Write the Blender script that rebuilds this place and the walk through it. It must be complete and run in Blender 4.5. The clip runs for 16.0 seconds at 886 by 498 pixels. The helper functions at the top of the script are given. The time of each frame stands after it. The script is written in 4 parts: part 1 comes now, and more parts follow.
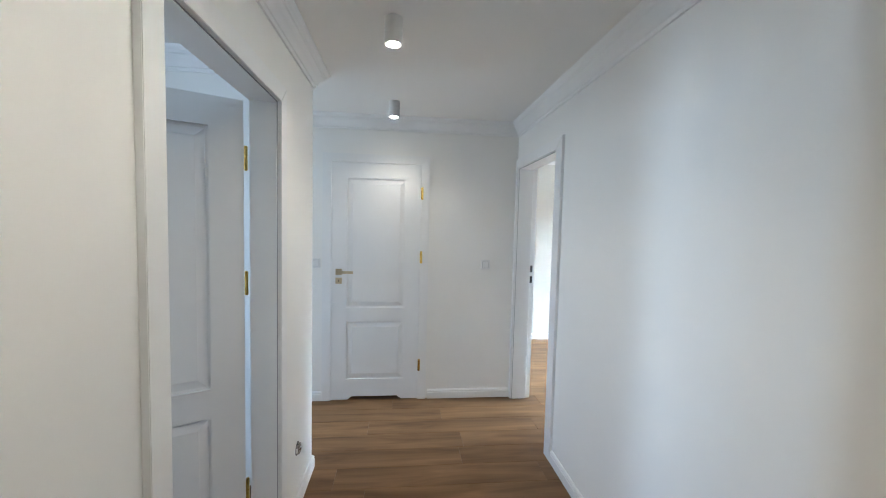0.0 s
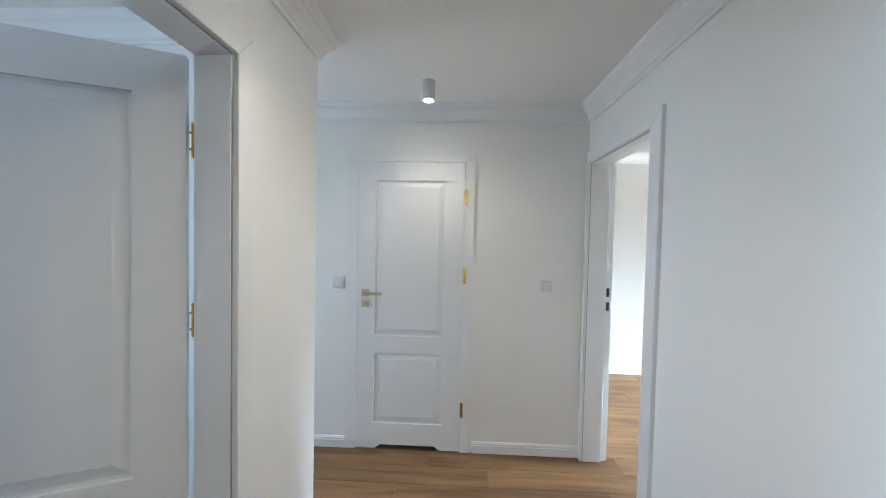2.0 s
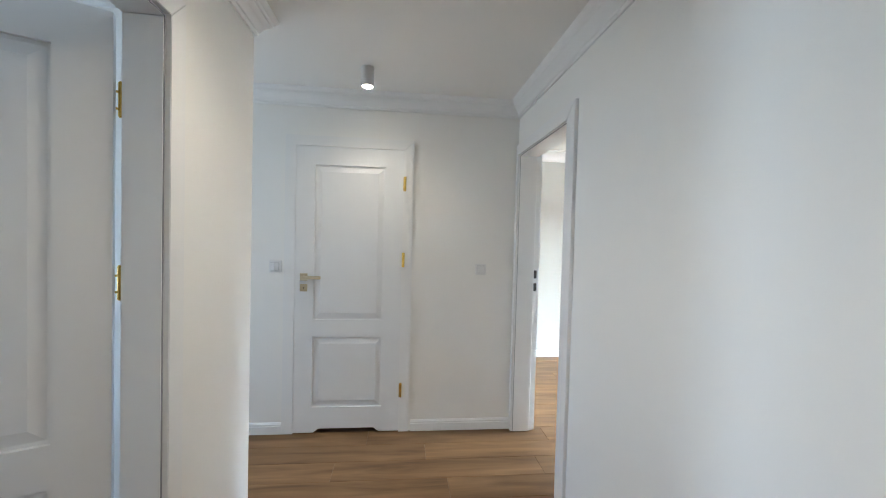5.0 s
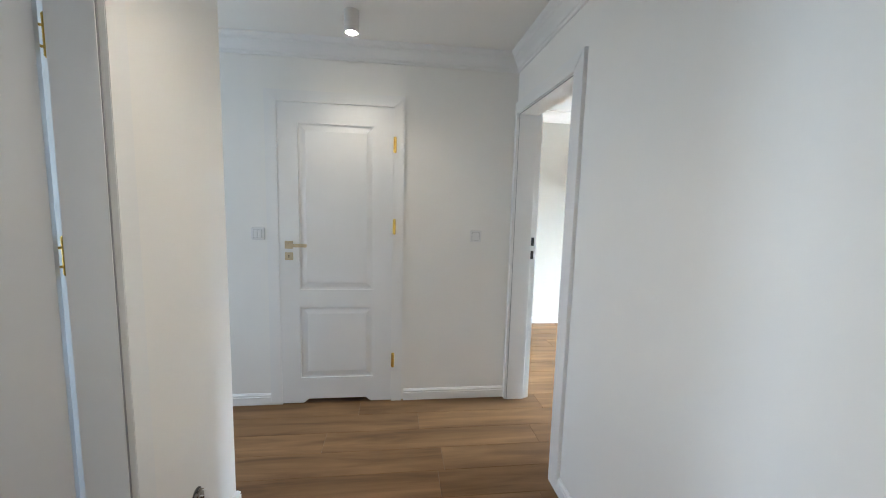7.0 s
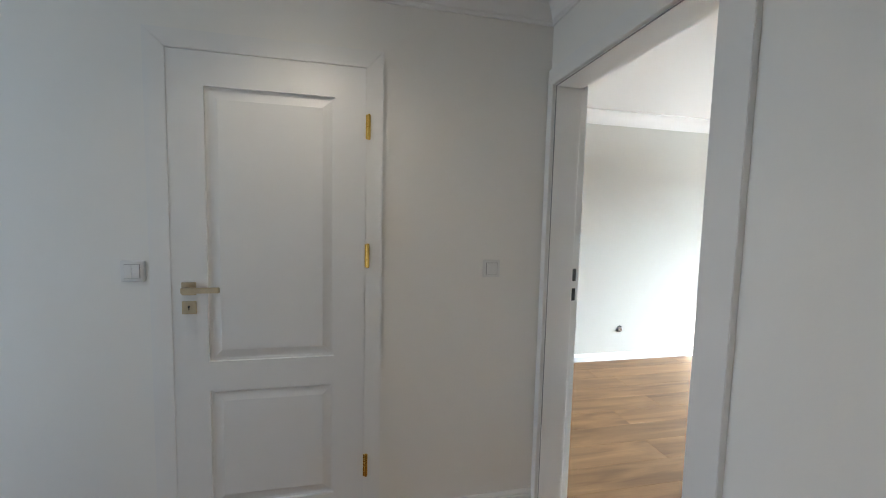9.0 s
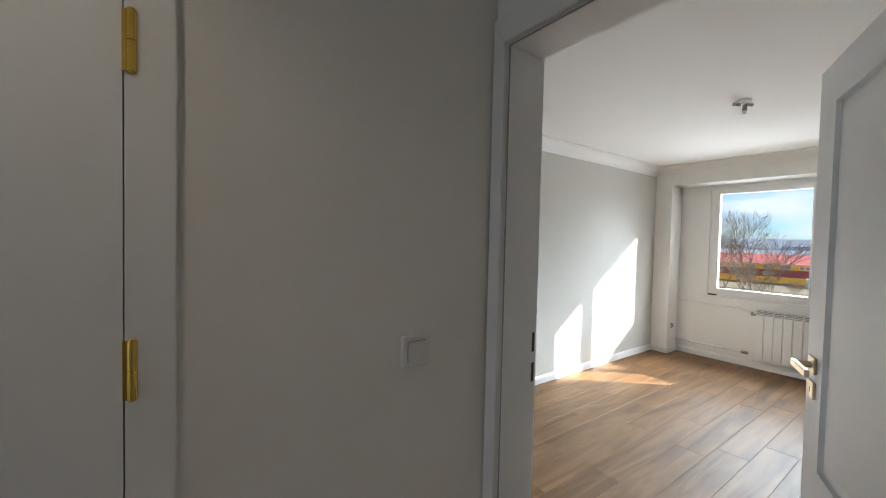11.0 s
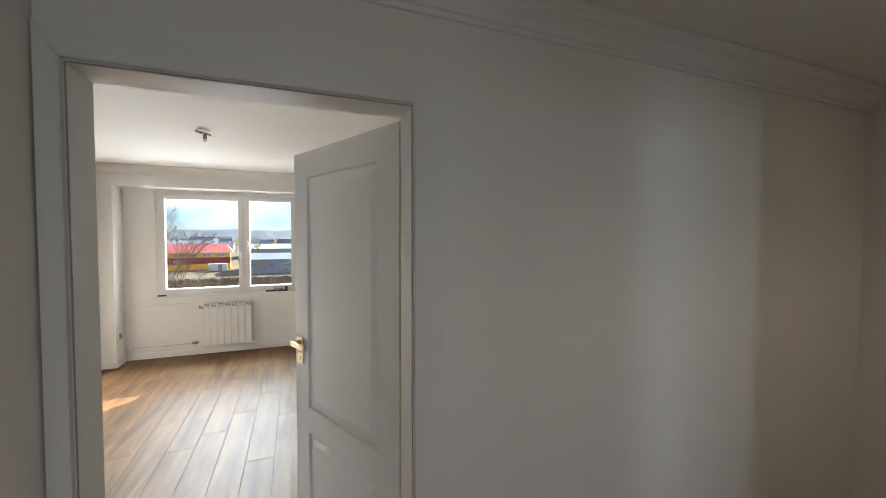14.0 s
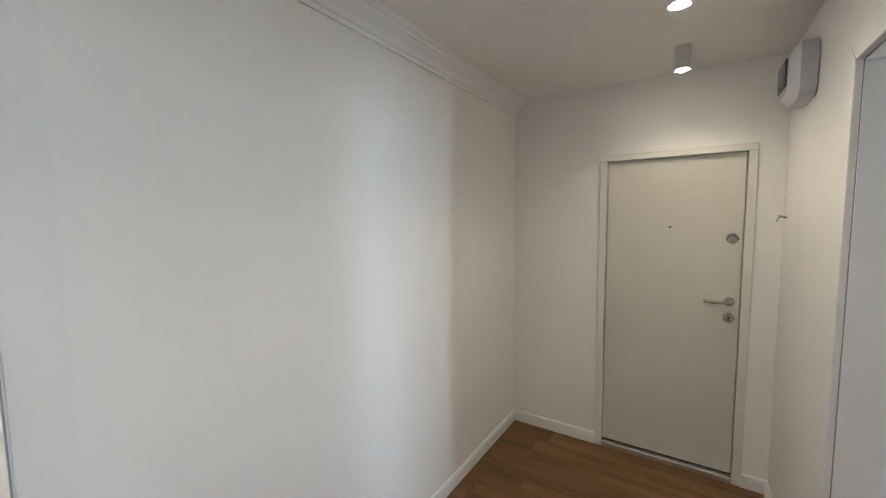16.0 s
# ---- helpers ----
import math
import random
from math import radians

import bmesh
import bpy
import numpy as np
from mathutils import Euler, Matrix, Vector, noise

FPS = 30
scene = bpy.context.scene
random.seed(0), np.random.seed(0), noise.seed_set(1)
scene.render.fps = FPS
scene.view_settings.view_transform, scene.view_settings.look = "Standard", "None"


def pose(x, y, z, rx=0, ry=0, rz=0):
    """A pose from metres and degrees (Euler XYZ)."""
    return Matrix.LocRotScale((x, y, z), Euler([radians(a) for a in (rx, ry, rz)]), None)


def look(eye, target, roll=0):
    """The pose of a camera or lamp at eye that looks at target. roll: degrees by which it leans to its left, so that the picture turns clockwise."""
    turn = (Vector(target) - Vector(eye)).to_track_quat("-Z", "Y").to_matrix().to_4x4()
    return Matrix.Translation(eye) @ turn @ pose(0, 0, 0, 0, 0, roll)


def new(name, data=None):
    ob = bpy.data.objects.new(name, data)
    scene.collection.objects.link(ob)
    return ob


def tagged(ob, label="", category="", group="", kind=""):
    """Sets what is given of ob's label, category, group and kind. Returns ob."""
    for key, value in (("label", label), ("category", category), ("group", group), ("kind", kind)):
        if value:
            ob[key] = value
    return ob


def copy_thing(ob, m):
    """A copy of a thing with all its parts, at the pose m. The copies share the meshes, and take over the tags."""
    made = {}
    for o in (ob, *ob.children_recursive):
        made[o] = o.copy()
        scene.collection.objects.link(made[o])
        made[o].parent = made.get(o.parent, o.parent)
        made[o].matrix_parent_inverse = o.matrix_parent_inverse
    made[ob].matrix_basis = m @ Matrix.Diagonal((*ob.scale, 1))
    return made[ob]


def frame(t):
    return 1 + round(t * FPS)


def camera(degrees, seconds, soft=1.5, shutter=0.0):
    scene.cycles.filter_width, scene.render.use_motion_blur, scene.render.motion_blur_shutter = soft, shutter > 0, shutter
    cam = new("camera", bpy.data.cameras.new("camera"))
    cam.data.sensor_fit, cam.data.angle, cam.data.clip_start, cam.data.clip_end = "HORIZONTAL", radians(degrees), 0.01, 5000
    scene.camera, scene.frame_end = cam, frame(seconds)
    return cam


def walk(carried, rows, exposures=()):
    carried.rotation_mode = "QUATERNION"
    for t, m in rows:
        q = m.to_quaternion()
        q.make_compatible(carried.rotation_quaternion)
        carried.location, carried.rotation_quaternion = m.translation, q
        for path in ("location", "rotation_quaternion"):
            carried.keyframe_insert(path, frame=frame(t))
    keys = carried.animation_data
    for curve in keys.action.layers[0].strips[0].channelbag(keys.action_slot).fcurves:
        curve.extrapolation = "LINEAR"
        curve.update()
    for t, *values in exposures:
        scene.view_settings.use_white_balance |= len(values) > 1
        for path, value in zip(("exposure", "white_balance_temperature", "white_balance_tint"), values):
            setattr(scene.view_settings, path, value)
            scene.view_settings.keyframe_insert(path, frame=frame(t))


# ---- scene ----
cam = camera(98.3, 16.0, soft=1.0)
PATH = [
    (0, (-1.002, -3.32, 1.529), (-0.789, -1.335, 1.41), 1.4),
    (0.5, (-0.975, -3.121, 1.552), (-0.793, -1.133, 1.433), 1.5),
    (1, (-0.941, -2.931, 1.532), (-0.79, -0.94, 1.428), 1.4),
    (1.5, (-0.883, -2.756, 1.527), (-0.852, -0.757, 1.454), 1.3),
    (2, (-0.875, -2.687, 1.527), (-0.961, -0.689, 1.463), 1.2),
    (2.5, (-0.881, -2.677, 1.526), (-1.012, -0.682, 1.471), 1.2),
    (3, (-0.911, -2.718, 1.555), (-1.054, -0.723, 1.509), 1.1),
    (3.5, (-0.929, -2.759, 1.565), (-1.066, -0.764, 1.543), 1.2),
    (4, (-0.939, -2.775, 1.544), (-0.955, -0.775, 1.549), 1.3),
    (4.5, (-0.904, -2.792, 1.508), (-0.742, -0.798, 1.513), 1.4),
    (5, (-0.838, -2.798, 1.412), (-0.632, -0.809, 1.362), 1.5),
    (5.2, (-0.823, -2.812, 1.387), (-0.617, -0.825, 1.291), 1.5),
    (7.3, (-0.83, -2.569, 1.418), (-0.565, -0.6, 1.187), 1.6),
    (7.5, (-0.836, -2.465, 1.41), (-0.553, -0.497, 1.186), 1.7),
    (8, (-0.851, -2.21, 1.41), (-0.52, -0.249, 1.194), 1.7),
    (8.2, (-0.868, -2.111, 1.406), (-0.521, -0.153, 1.196), 1.7),
    (10.3, (-0.813, -1.102, 1.48), (-0.1, 0.765, 1.419), 1.1),
    (10.5, (-0.798, -1.027, 1.488), (0.003, 0.804, 1.419), 1.3),
    (11, (-0.789, -0.842, 1.491), (0.383, 0.778, 1.431), 1.3),
    (11.5, (-0.754, -0.723, 1.481), (0.754, 0.59, 1.433), 1.1),
    (12, (-0.771, -0.654, 1.512), (1.038, 0.197, 1.474), 0.9),
    (12.5, (-0.91, -0.554, 1.561), (1.046, -0.14, 1.525), 0.7),
    (13, (-1.06, -0.482, 1.618), (0.939, -0.429, 1.574), 0.9),
    (13.5, (-1.126, -0.496, 1.639), (0.846, -0.825, 1.584), 0.4),
    (14, (-1.142, -0.541, 1.642), (0.722, -1.262, 1.573), 0.1),
    (14.5, (-1.157, -0.591, 1.636), (0.576, -1.588, 1.554), 0.1),
    (15, (-1.181, -0.629, 1.634), (0.362, -1.899, 1.544), -0.1),
    (15.4, (-1.191, -0.649, 1.602), (0.147, -2.132, 1.495), -0.1),
    (15.5, (-1.182, -0.668, 1.604), (0.11, -2.192, 1.493), -0.1),
    (16, (-1.145, -0.751, 1.592), (-0.048, -2.415, 1.426), -0.6),
]
walk(cam, [(t, look(eye, target, roll)) for t, eye, target, roll in PATH], exposures=[
    (0, 3.78, 5800, 8), (3, 3.72, 5950, 8), (5.2, 3.7, 6150, 9), (8.2, 3.55, 6250, 9), (10.3, 2.08, 6600, 12), (11, 2.05, 6650, 12), (11.5, 2.02, 6800, 12),
    (12, 1.78, 7000, 13), (12.5, 1.9, 6900, 13), (13, 2.2, 6900, 13), (14, 2.22, 7050, 13), (15, 2.58, 7200, 14), (15.5, 3.05, 6900, 13), (16, 3.65, 6500, 11)])

ROOM_W, BED_W, PASS_W, SPOT_W, BULB = 1600.0, 0.50, 1.3, 0.95, 10.0   # strengths of the lights

# ---- world and light ----
SUN_DIR = Vector((-0.75, 0.654, -0.49)).normalized()
world = bpy.data.worlds.new("sky")
scene.world = world
world.use_nodes = True
wn = world.node_tree
sky = wn.nodes.new("ShaderNodeTexSky")
sky.sky_type = "NISHITA"
sky.sun_disc = False
sky.sun_elevation = math.asin(-SUN_DIR.z)
sky.sun_rotation = math.atan2(-SUN_DIR.x, -SUN_DIR.y)
sky.dust_density, sky.ozone_density, sky.air_density = 0.1, 6.0, 1.0
bg = wn.nodes["Background"]
bg.inputs["Strength"].default_value = 0.042


def sky_clouds():
    """Broken white cloud drawn over the clear sky."""
    nt = wn
    tc = nt.nodes.new("ShaderNodeTexCoord")
    mp = nt.nodes.new("ShaderNodeMapping")
    mp.inputs["Scale"].default_value = (1.6, 1.6, 7.0)
    nz = nt.nodes.new("ShaderNodeTexNoise")
    nz.inputs["Scale"].default_value = 2.4
    nz.inputs["Detail"].default_value = 7
    nz.inputs["Roughness"].default_value = 0.55
    rp = nt.nodes.new("ShaderNodeValToRGB")
    rp.color_ramp.elements[0].position = 0.40
    rp.color_ramp.elements[1].position = 0.58
    mx = nt.nodes.new("ShaderNodeMix")
    mx.data_type = "RGBA"
    mx.inputs["B"].default_value = (5.6, 6.3, 7.3, 1)
    nt.links.new(tc.outputs["Generated"], mp.inputs["Vector"])
    nt.links.new(mp.outputs["Vector"], nz.inputs["Vector"])
    nt.links.new(nz.outputs["Fac"], rp.inputs["Fac"])
    nt.links.new(rp.outputs["Color"], mx.inputs["Factor"])
    tint = nt.nodes.new("ShaderNodeVectorMath")   # deeper blue of a clear spring day
    tint.operation = "MULTIPLY"
    tint.inputs[1].default_value = (0.62, 0.86, 1.12)
    nt.links.new(sky.outputs["Color"], tint.inputs[0])
    nt.links.new(tint.outputs["Vector"], mx.inputs["A"])
    nt.links.new(mx.outputs["Result"], bg.inputs["Color"])


sky_clouds()
sun_data = bpy.data.lights.new("sun", "SUN")
sun_data.energy, sun_data.angle, sun_data.color = 5.0, radians(0.5), (1.0, 0.95, 0.86)
sun_ob = new("sun", sun_data)
sun_ob.matrix_world = look((60, -50, 45), Vector((60, -50, 45)) + SUN_DIR)


def area_lamp(name, eye, target, w, h, watts, color, spread=180):
    d = bpy.data.lights.new(name, "AREA")
    d.shape, d.size, d.size_y, d.energy, d.color = "RECTANGLE", w, h, watts, color
    d.spread = radians(spread)
    o = new(name, d)
    o.matrix_world = look(eye, target)
    return o


# added area lamps, out of sight, standing in for daylight at windows and passage end
area_lamp("daylight_room_sky", (13.0, -1.6, 4.6), (1.6, 0.6, 0.5), 9.0, 4.0, ROOM_W * 1.1, (0.74, 0.88, 1.0))
area_lamp("daylight_room_ground", (13.0, -1.6, -1.6), (1.5, 0.6, 2.4), 9.0, 2.4, ROOM_W * 0.26, (0.80, 0.90, 1.0))
area_lamp("daylight_window_sky", (7.2, -0.6, 4.0), (2.6, 0.6, 0.3), 3.6, 1.6, ROOM_W * 0.12, (0.74, 0.88, 1.0))
area_lamp("daylight_window_ground", (7.6, -0.4, -0.9), (1.6, 0.5, 2.0), 3.6, 1.5, ROOM_W * 0.012, (0.84, 0.92, 1.0))
for y, w, share in ((-2.06, 0.24, 1.15), (-2.60, 0.30, 0.5), (-3.02, 0.30, 0.5)):   # unseen bedroom window: strips added to band its light on the hall wall
    area_lamp("daylight_bedroom", (-4.79, y, 1.5), (-1.6, -2.0, 1.4), w, 1.3, BED_W * share, (0.64, 0.82, 1.0), 80)
area_lamp("daylight_passage", (-3.98, -0.47, 1.35), (0, -0.47, 1.25), 0.75, 1.9, PASS_W, (0.62, 0.81, 1.0))

# ---- materials ----
def mat(name, color, rough=0.6, metal=0.0, vary=0.06, scale=3.0, bump=0.0, bump_scale=60.0, spec=0.5):
    m = bpy.data.materials.new(name)
    m.use_nodes = True
    nt = m.node_tree
    b = nt.nodes["Principled BSDF"]
    b.inputs["Roughness"].default_value = rough
    b.inputs["Metallic"].default_value = metal
    b.inputs["Specular IOR Level"].default_value = spec
    tc = nt.nodes.new("ShaderNodeTexCoord")
    n1 = nt.nodes.new("ShaderNodeTexNoise")
    n1.inputs["Scale"].default_value = scale
    n1.inputs["Detail"].default_value = 5
    nt.links.new(tc.outputs["Object"], n1.inputs["Vector"])
    r = nt.nodes.new("ShaderNodeMapRange")
    r.inputs["From Min"].default_value, r.inputs["From Max"].default_value = 0.3, 0.7
    r.inputs["To Min"].default_value, r.inputs["To Max"].default_value = 1 - vary, 1 + vary
    nt.links.new(n1.outputs["Fac"], r.inputs["Value"])
    mul = nt.nodes.new("ShaderNodeVectorMath")
    mul.operation = "SCALE"
    mul.inputs[0].default_value = color
    nt.links.new(r.outputs["Result"], mul.inputs["Scale"])
    nt.links.new(mul.outputs["Vector"], b.inputs["Base Color"])
    r2 = nt.nodes.new("ShaderNodeMapRange")
    r2.inputs["To Min"].default_value, r2.inputs["To Max"].default_value = max(rough - 0.08, 0.02), min(rough + 0.08, 1)
    n2 = nt.nodes.new("ShaderNodeTexNoise")
    n2.inputs["Scale"].default_value = bump_scale
    n2.inputs["Detail"].default_value = 4
    nt.links.new(tc.outputs["Object"], n2.inputs["Vector"])
    nt.links.new(n2.outputs["Fac"], r2.inputs["Value"])
    nt.links.new(r2.outputs["Result"], b.inputs["Roughness"])
    if bump:
        bp = nt.nodes.new("ShaderNodeBump")
        bp.inputs["Strength"].default_value = bump
        bp.inputs["Distance"].default_value = 0.002
        nt.links.new(n2.outputs["Fac"], bp.inputs["Height"])
        nt.links.new(bp.outputs["Normal"], b.inputs["Normal"])
    return m


def wood_floor():
    """Oak laminate: long grain, cathedral figure, darker knots, each plank its own cut."""
    m = bpy.data.materials.new("oak_laminate")
    m.use_nodes = True
    nt = m.node_tree
    L = nt.links.new
    b = nt.nodes["Principled BSDF"]
    tc = nt.nodes.new("ShaderNodeTexCoord")
    oi = nt.nodes.new("ShaderNodeObjectInfo")
    sc = nt.nodes.new("ShaderNodeMath")
    sc.operation = "MULTIPLY"
    sc.inputs[1].default_value = 37.0
    L(oi.outputs["Random"], sc.inputs[0])
    cb = nt.nodes.new("ShaderNodeCombineXYZ")
    L(sc.outputs[0], cb.inputs["X"])
    L(sc.outputs[0], cb.inputs["Z"])
    ad = nt.nodes.new("ShaderNodeVectorMath")
    L(tc.outputs["Object"], ad.inputs[0])
    L(cb.outputs[0], ad.inputs[1])
    mp = nt.nodes.new("ShaderNodeMapping")
    mp.inputs["Scale"].default_value = (0.9, 7.0, 1.0)
    L(ad.outputs[0], mp.inputs["Vector"])
    big = nt.nodes.new("ShaderNodeTexNoise")
    big.inputs["Scale"].default_value = 1.6
    big.inputs["Detail"].default_value = 3
    big.inputs["Distortion"].default_value = 0.7
    L(mp.outputs[0], big.inputs["Vector"])
    mp2 = nt.nodes.new("ShaderNodeMapping")
    mp2.inputs["Scale"].default_value = (4.0, 120.0, 1.0)
    L(ad.outputs[0], mp2.inputs["Vector"])
    fine = nt.nodes.new("ShaderNodeTexNoise")
    fine.inputs["Scale"].default_value = 1.5
    fine.inputs["Detail"].default_value = 5
    L(mp2.outputs[0], fine.inputs["Vector"])
    rp = nt.nodes.new("ShaderNodeValToRGB")
    e = rp.color_ramp.elements
    e[0].position, e[0].color = 0.28, (0.108, 0.054, 0.023, 1)
    e[1].position, e[1].color = 0.76, (0.250, 0.138, 0.063, 1)
    e.new(0.47).color = (0.172, 0.091, 0.039, 1)
    L(big.outputs["Fac"], rp.inputs["Fac"])
    mr = nt.nodes.new("ShaderNodeMapRange")
    mr.inputs["From Min"].default_value, mr.inputs["From Max"].default_value = 0.3, 0.7
    mr.inputs["To Min"].default_value, mr.inputs["To Max"].default_value = 0.90, 1.09
    L(fine.outputs["Fac"], mr.inputs["Value"])
    pr = nt.nodes.new("ShaderNodeMapRange")
    pr.inputs["To Min"].default_value, pr.inputs["To Max"].default_value = 0.88, 1.11
    L(oi.outputs["Random"], pr.inputs["Value"])
    mm = nt.nodes.new("ShaderNodeMath")
    mm.operation = "MULTIPLY"
    L(mr.outputs[0], mm.inputs[0])
    L(pr.outputs[0], mm.inputs[1])
    vm = nt.nodes.new("ShaderNodeVectorMath")
    vm.operation = "SCALE"
    L(rp.outputs["Color"], vm.inputs[0])
    L(mm.outputs[0], vm.inputs["Scale"])
    L(vm.outputs[0], b.inputs["Base Color"])
    b.inputs["Specular IOR Level"].default_value = 0.28
    rr = nt.nodes.new("ShaderNodeMapRange")
    rr.inputs["To Min"].default_value, rr.inputs["To Max"].default_value = 0.45, 0.58
    L(fine.outputs["Fac"], rr.inputs["Value"])
    L(rr.outputs[0], b.inputs["Roughness"])
    bp = nt.nodes.new("ShaderNodeBump")
    bp.inputs["Strength"].default_value = 0.0562
    bp.inputs["Distance"].default_value = 0.001
    L(fine.outputs["Fac"], bp.inputs["Height"])
    L(bp.outputs[0], b.inputs["Normal"])
    return m


def glass_mat():
    m = bpy.data.materials.new("window_glass")
    m.use_nodes = True
    nt = m.node_tree
    nt.nodes.remove(nt.nodes["Principled BSDF"])
    out = nt.nodes["Material Output"]
    tr = nt.nodes.new("ShaderNodeBsdfTransparent")
    tr.inputs["Color"].default_value = (0.95, 0.97, 0.96, 1)
    gl = nt.nodes.new("ShaderNodeBsdfGlossy")
    gl.inputs["Roughness"].default_value = 0.02
    fr = nt.nodes.new("ShaderNodeFresnel")
    fr.inputs["IOR"].default_value = 1.3
    mx = nt.nodes.new("ShaderNodeMixShader")
    nt.links.new(fr.outputs[0], mx.inputs[0])
    nt.links.new(tr.outputs[0], mx.inputs[1])
    nt.links.new(gl.outputs[0], mx.inputs[2])
    nt.links.new(mx.outputs[0], out.inputs["Surface"])
    return m


def glow_mat(name, color, strength):
    m = bpy.data.materials.new(name)
    m.use_nodes = True
    b = m.node_tree.nodes["Principled BSDF"]
    b.inputs["Base Color"].default_value = (*color, 1)
    b.inputs["Emission Color"].default_value = (*color, 1)
    b.inputs["Emission Strength"].default_value = strength
    return m


M_WALL = mat("white_wall_paint", (0.83, 0.82, 0.795), 0.75, vary=0.015, scale=1.2, bump=0.10, bump_scale=140, spec=0.3)
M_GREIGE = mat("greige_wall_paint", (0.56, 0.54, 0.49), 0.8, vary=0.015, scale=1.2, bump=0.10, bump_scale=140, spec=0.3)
M_CEIL = mat("white_ceiling_paint", (0.83, 0.815, 0.785), 0.85, vary=0.012, scale=0.9, bump=0.06, bump_scale=120, spec=0.2)
M_TRIM = mat("white_trim_lacquer", (0.80, 0.80, 0.795), 0.42, vary=0.012, scale=2.5, bump=0.03, bump_scale=40)
M_DOOR = mat("white_door_foil", (0.78, 0.785, 0.79), 0.45, vary=0.012, scale=4, bump=0.04, bump_scale=90)
M_STEEL_DOOR = mat("cream_steel_door", (0.62, 0.605, 0.545), 0.5, vary=0.015, scale=2, bump=0.05, bump_scale=200)
M_STEEL_FRAME = mat("cream_steel_frame", (0.70, 0.69, 0.645), 0.45, vary=0.012, scale=2, bump=0.04, bump_scale=200)
M_PLASTIC = mat("white_plastic", (0.78, 0.78, 0.77), 0.35, vary=0.01)
M_SWITCH = mat("switch_plastic", (0.735, 0.735, 0.735), 0.3, vary=0.01)
M_GOLD = mat("polished_brass", (0.78, 0.52, 0.13), 0.22, metal=1.0, vary=0.08, scale=25)
M_CHAMP = mat("satin_champagne_metal", (0.56, 0.47, 0.33), 0.32, metal=1.0, vary=0.05, scale=25)
M_STEEL = mat("satin_steel", (0.40, 0.37, 0.33), 0.28, metal=1.0, vary=0.06, scale=30)
M_ALU = mat("brushed_aluminium", (0.74, 0.73, 0.71), 0.35, metal=1.0, vary=0.05, scale=40)
M_BLACK = mat("black_plastic", (0.012, 0.012, 0.013), 0.4, vary=0.2)
M_BOX = mat("grey_white_plastic", (0.56, 0.57, 0.60), 0.4, vary=0.015)
# rubber of the door seals, also the painted shade round the switch rockers
M_SEAL_AND_GAP = mat("grey_rubber_and_gap_shade", (0.34, 0.34, 0.35), 0.7, vary=0.05)
M_GREYP = mat("grey_plastic_lid", (0.10, 0.10, 0.105), 0.3, vary=0.1)
M_RAD = mat("white_radiator_enamel", (0.82, 0.82, 0.81), 0.35, vary=0.01)
M_LAMP = mat("lamp_housing_white", (0.69, 0.68, 0.665), 0.5, vary=0.02)
M_BULB = glow_mat("lamp_bulb_glow", (1.0, 0.90, 0.74), BULB)
M_FLOOR = wood_floor()
M_GLASS = glass_mat()
M_SCREED = mat("grey_underlay", (0.20, 0.125, 0.075), 0.9, vary=0.1)
# grey metal, also the painted shade in the radiator's air slots
M_MORTAR = mat("grey_metal_and_slot_shade", (0.20, 0.20, 0.20), 0.6, vary=0.15, scale=20)

# ---- builders ----
def box(bm, x0, x1, y0, y1, z0, z1):
    v = [bm.verts.new(p) for p in ((x0, y0, z0), (x1, y0, z0), (x1, y1, z0), (x0, y1, z0), (x0, y0, z1), (x1, y0, z1), (x1, y1, z1), (x0, y1, z1))]
    fs = [bm.faces.new([v[i] for i in f]) for f in ((0, 3, 2, 1), (4, 5, 6, 7), (0, 1, 5, 4), (1, 2, 6, 5), (2, 3, 7, 6), (3, 0, 4, 7))]
    return v, fs


def bevelled(x0, x1, y0, y1, z0, z1, r=0.003, seg=2):
    bm = bmesh.new()
    box(bm, x0, x1, y0, y1, z0, z1)
    if r:
        bmesh.ops.bevel(bm, geom=bm.edges[:], offset=r, segments=seg, profile=0.5, affect="EDGES")
    return bm


def cyl(bm, c, axis, r, length, n=24, r2=None):
    """A capped cylinder or cone from c along axis."""
    q = Vector(axis).to_track_quat("Z", "Y").to_matrix().to_4x4()
    m = Matrix.Translation(Vector(c)) @ q @ Matrix.Translation((0, 0, length / 2))
    return bmesh.ops.create_cone(bm, cap_ends=True, segments=n, radius1=r, radius2=r if r2 is None else r2, depth=length, matrix=m)


def link(name, bm, material, smooth=False):
    me = bpy.data.meshes.new(name)
    bmesh.ops.recalc_face_normals(bm, faces=bm.faces[:])
    bm.to_mesh(me)
    bm.free()
    me.materials.append(material)
    if smooth:
        for p in me.polygons:
            p.use_smooth = True
        me.set_sharp_from_angle(angle=radians(35))
    return new(name, me)


def part(name, bm, material, parent, label="", smooth=False):
    o = link(name, bm, material, smooth)
    o.parent = parent
    if label:
        o["label"] = label
    return o


def empty(name, m=None):
    o = new(name)
    o.empty_display_size = 0.1
    if m is not None:
        o.matrix_world = m
    return o


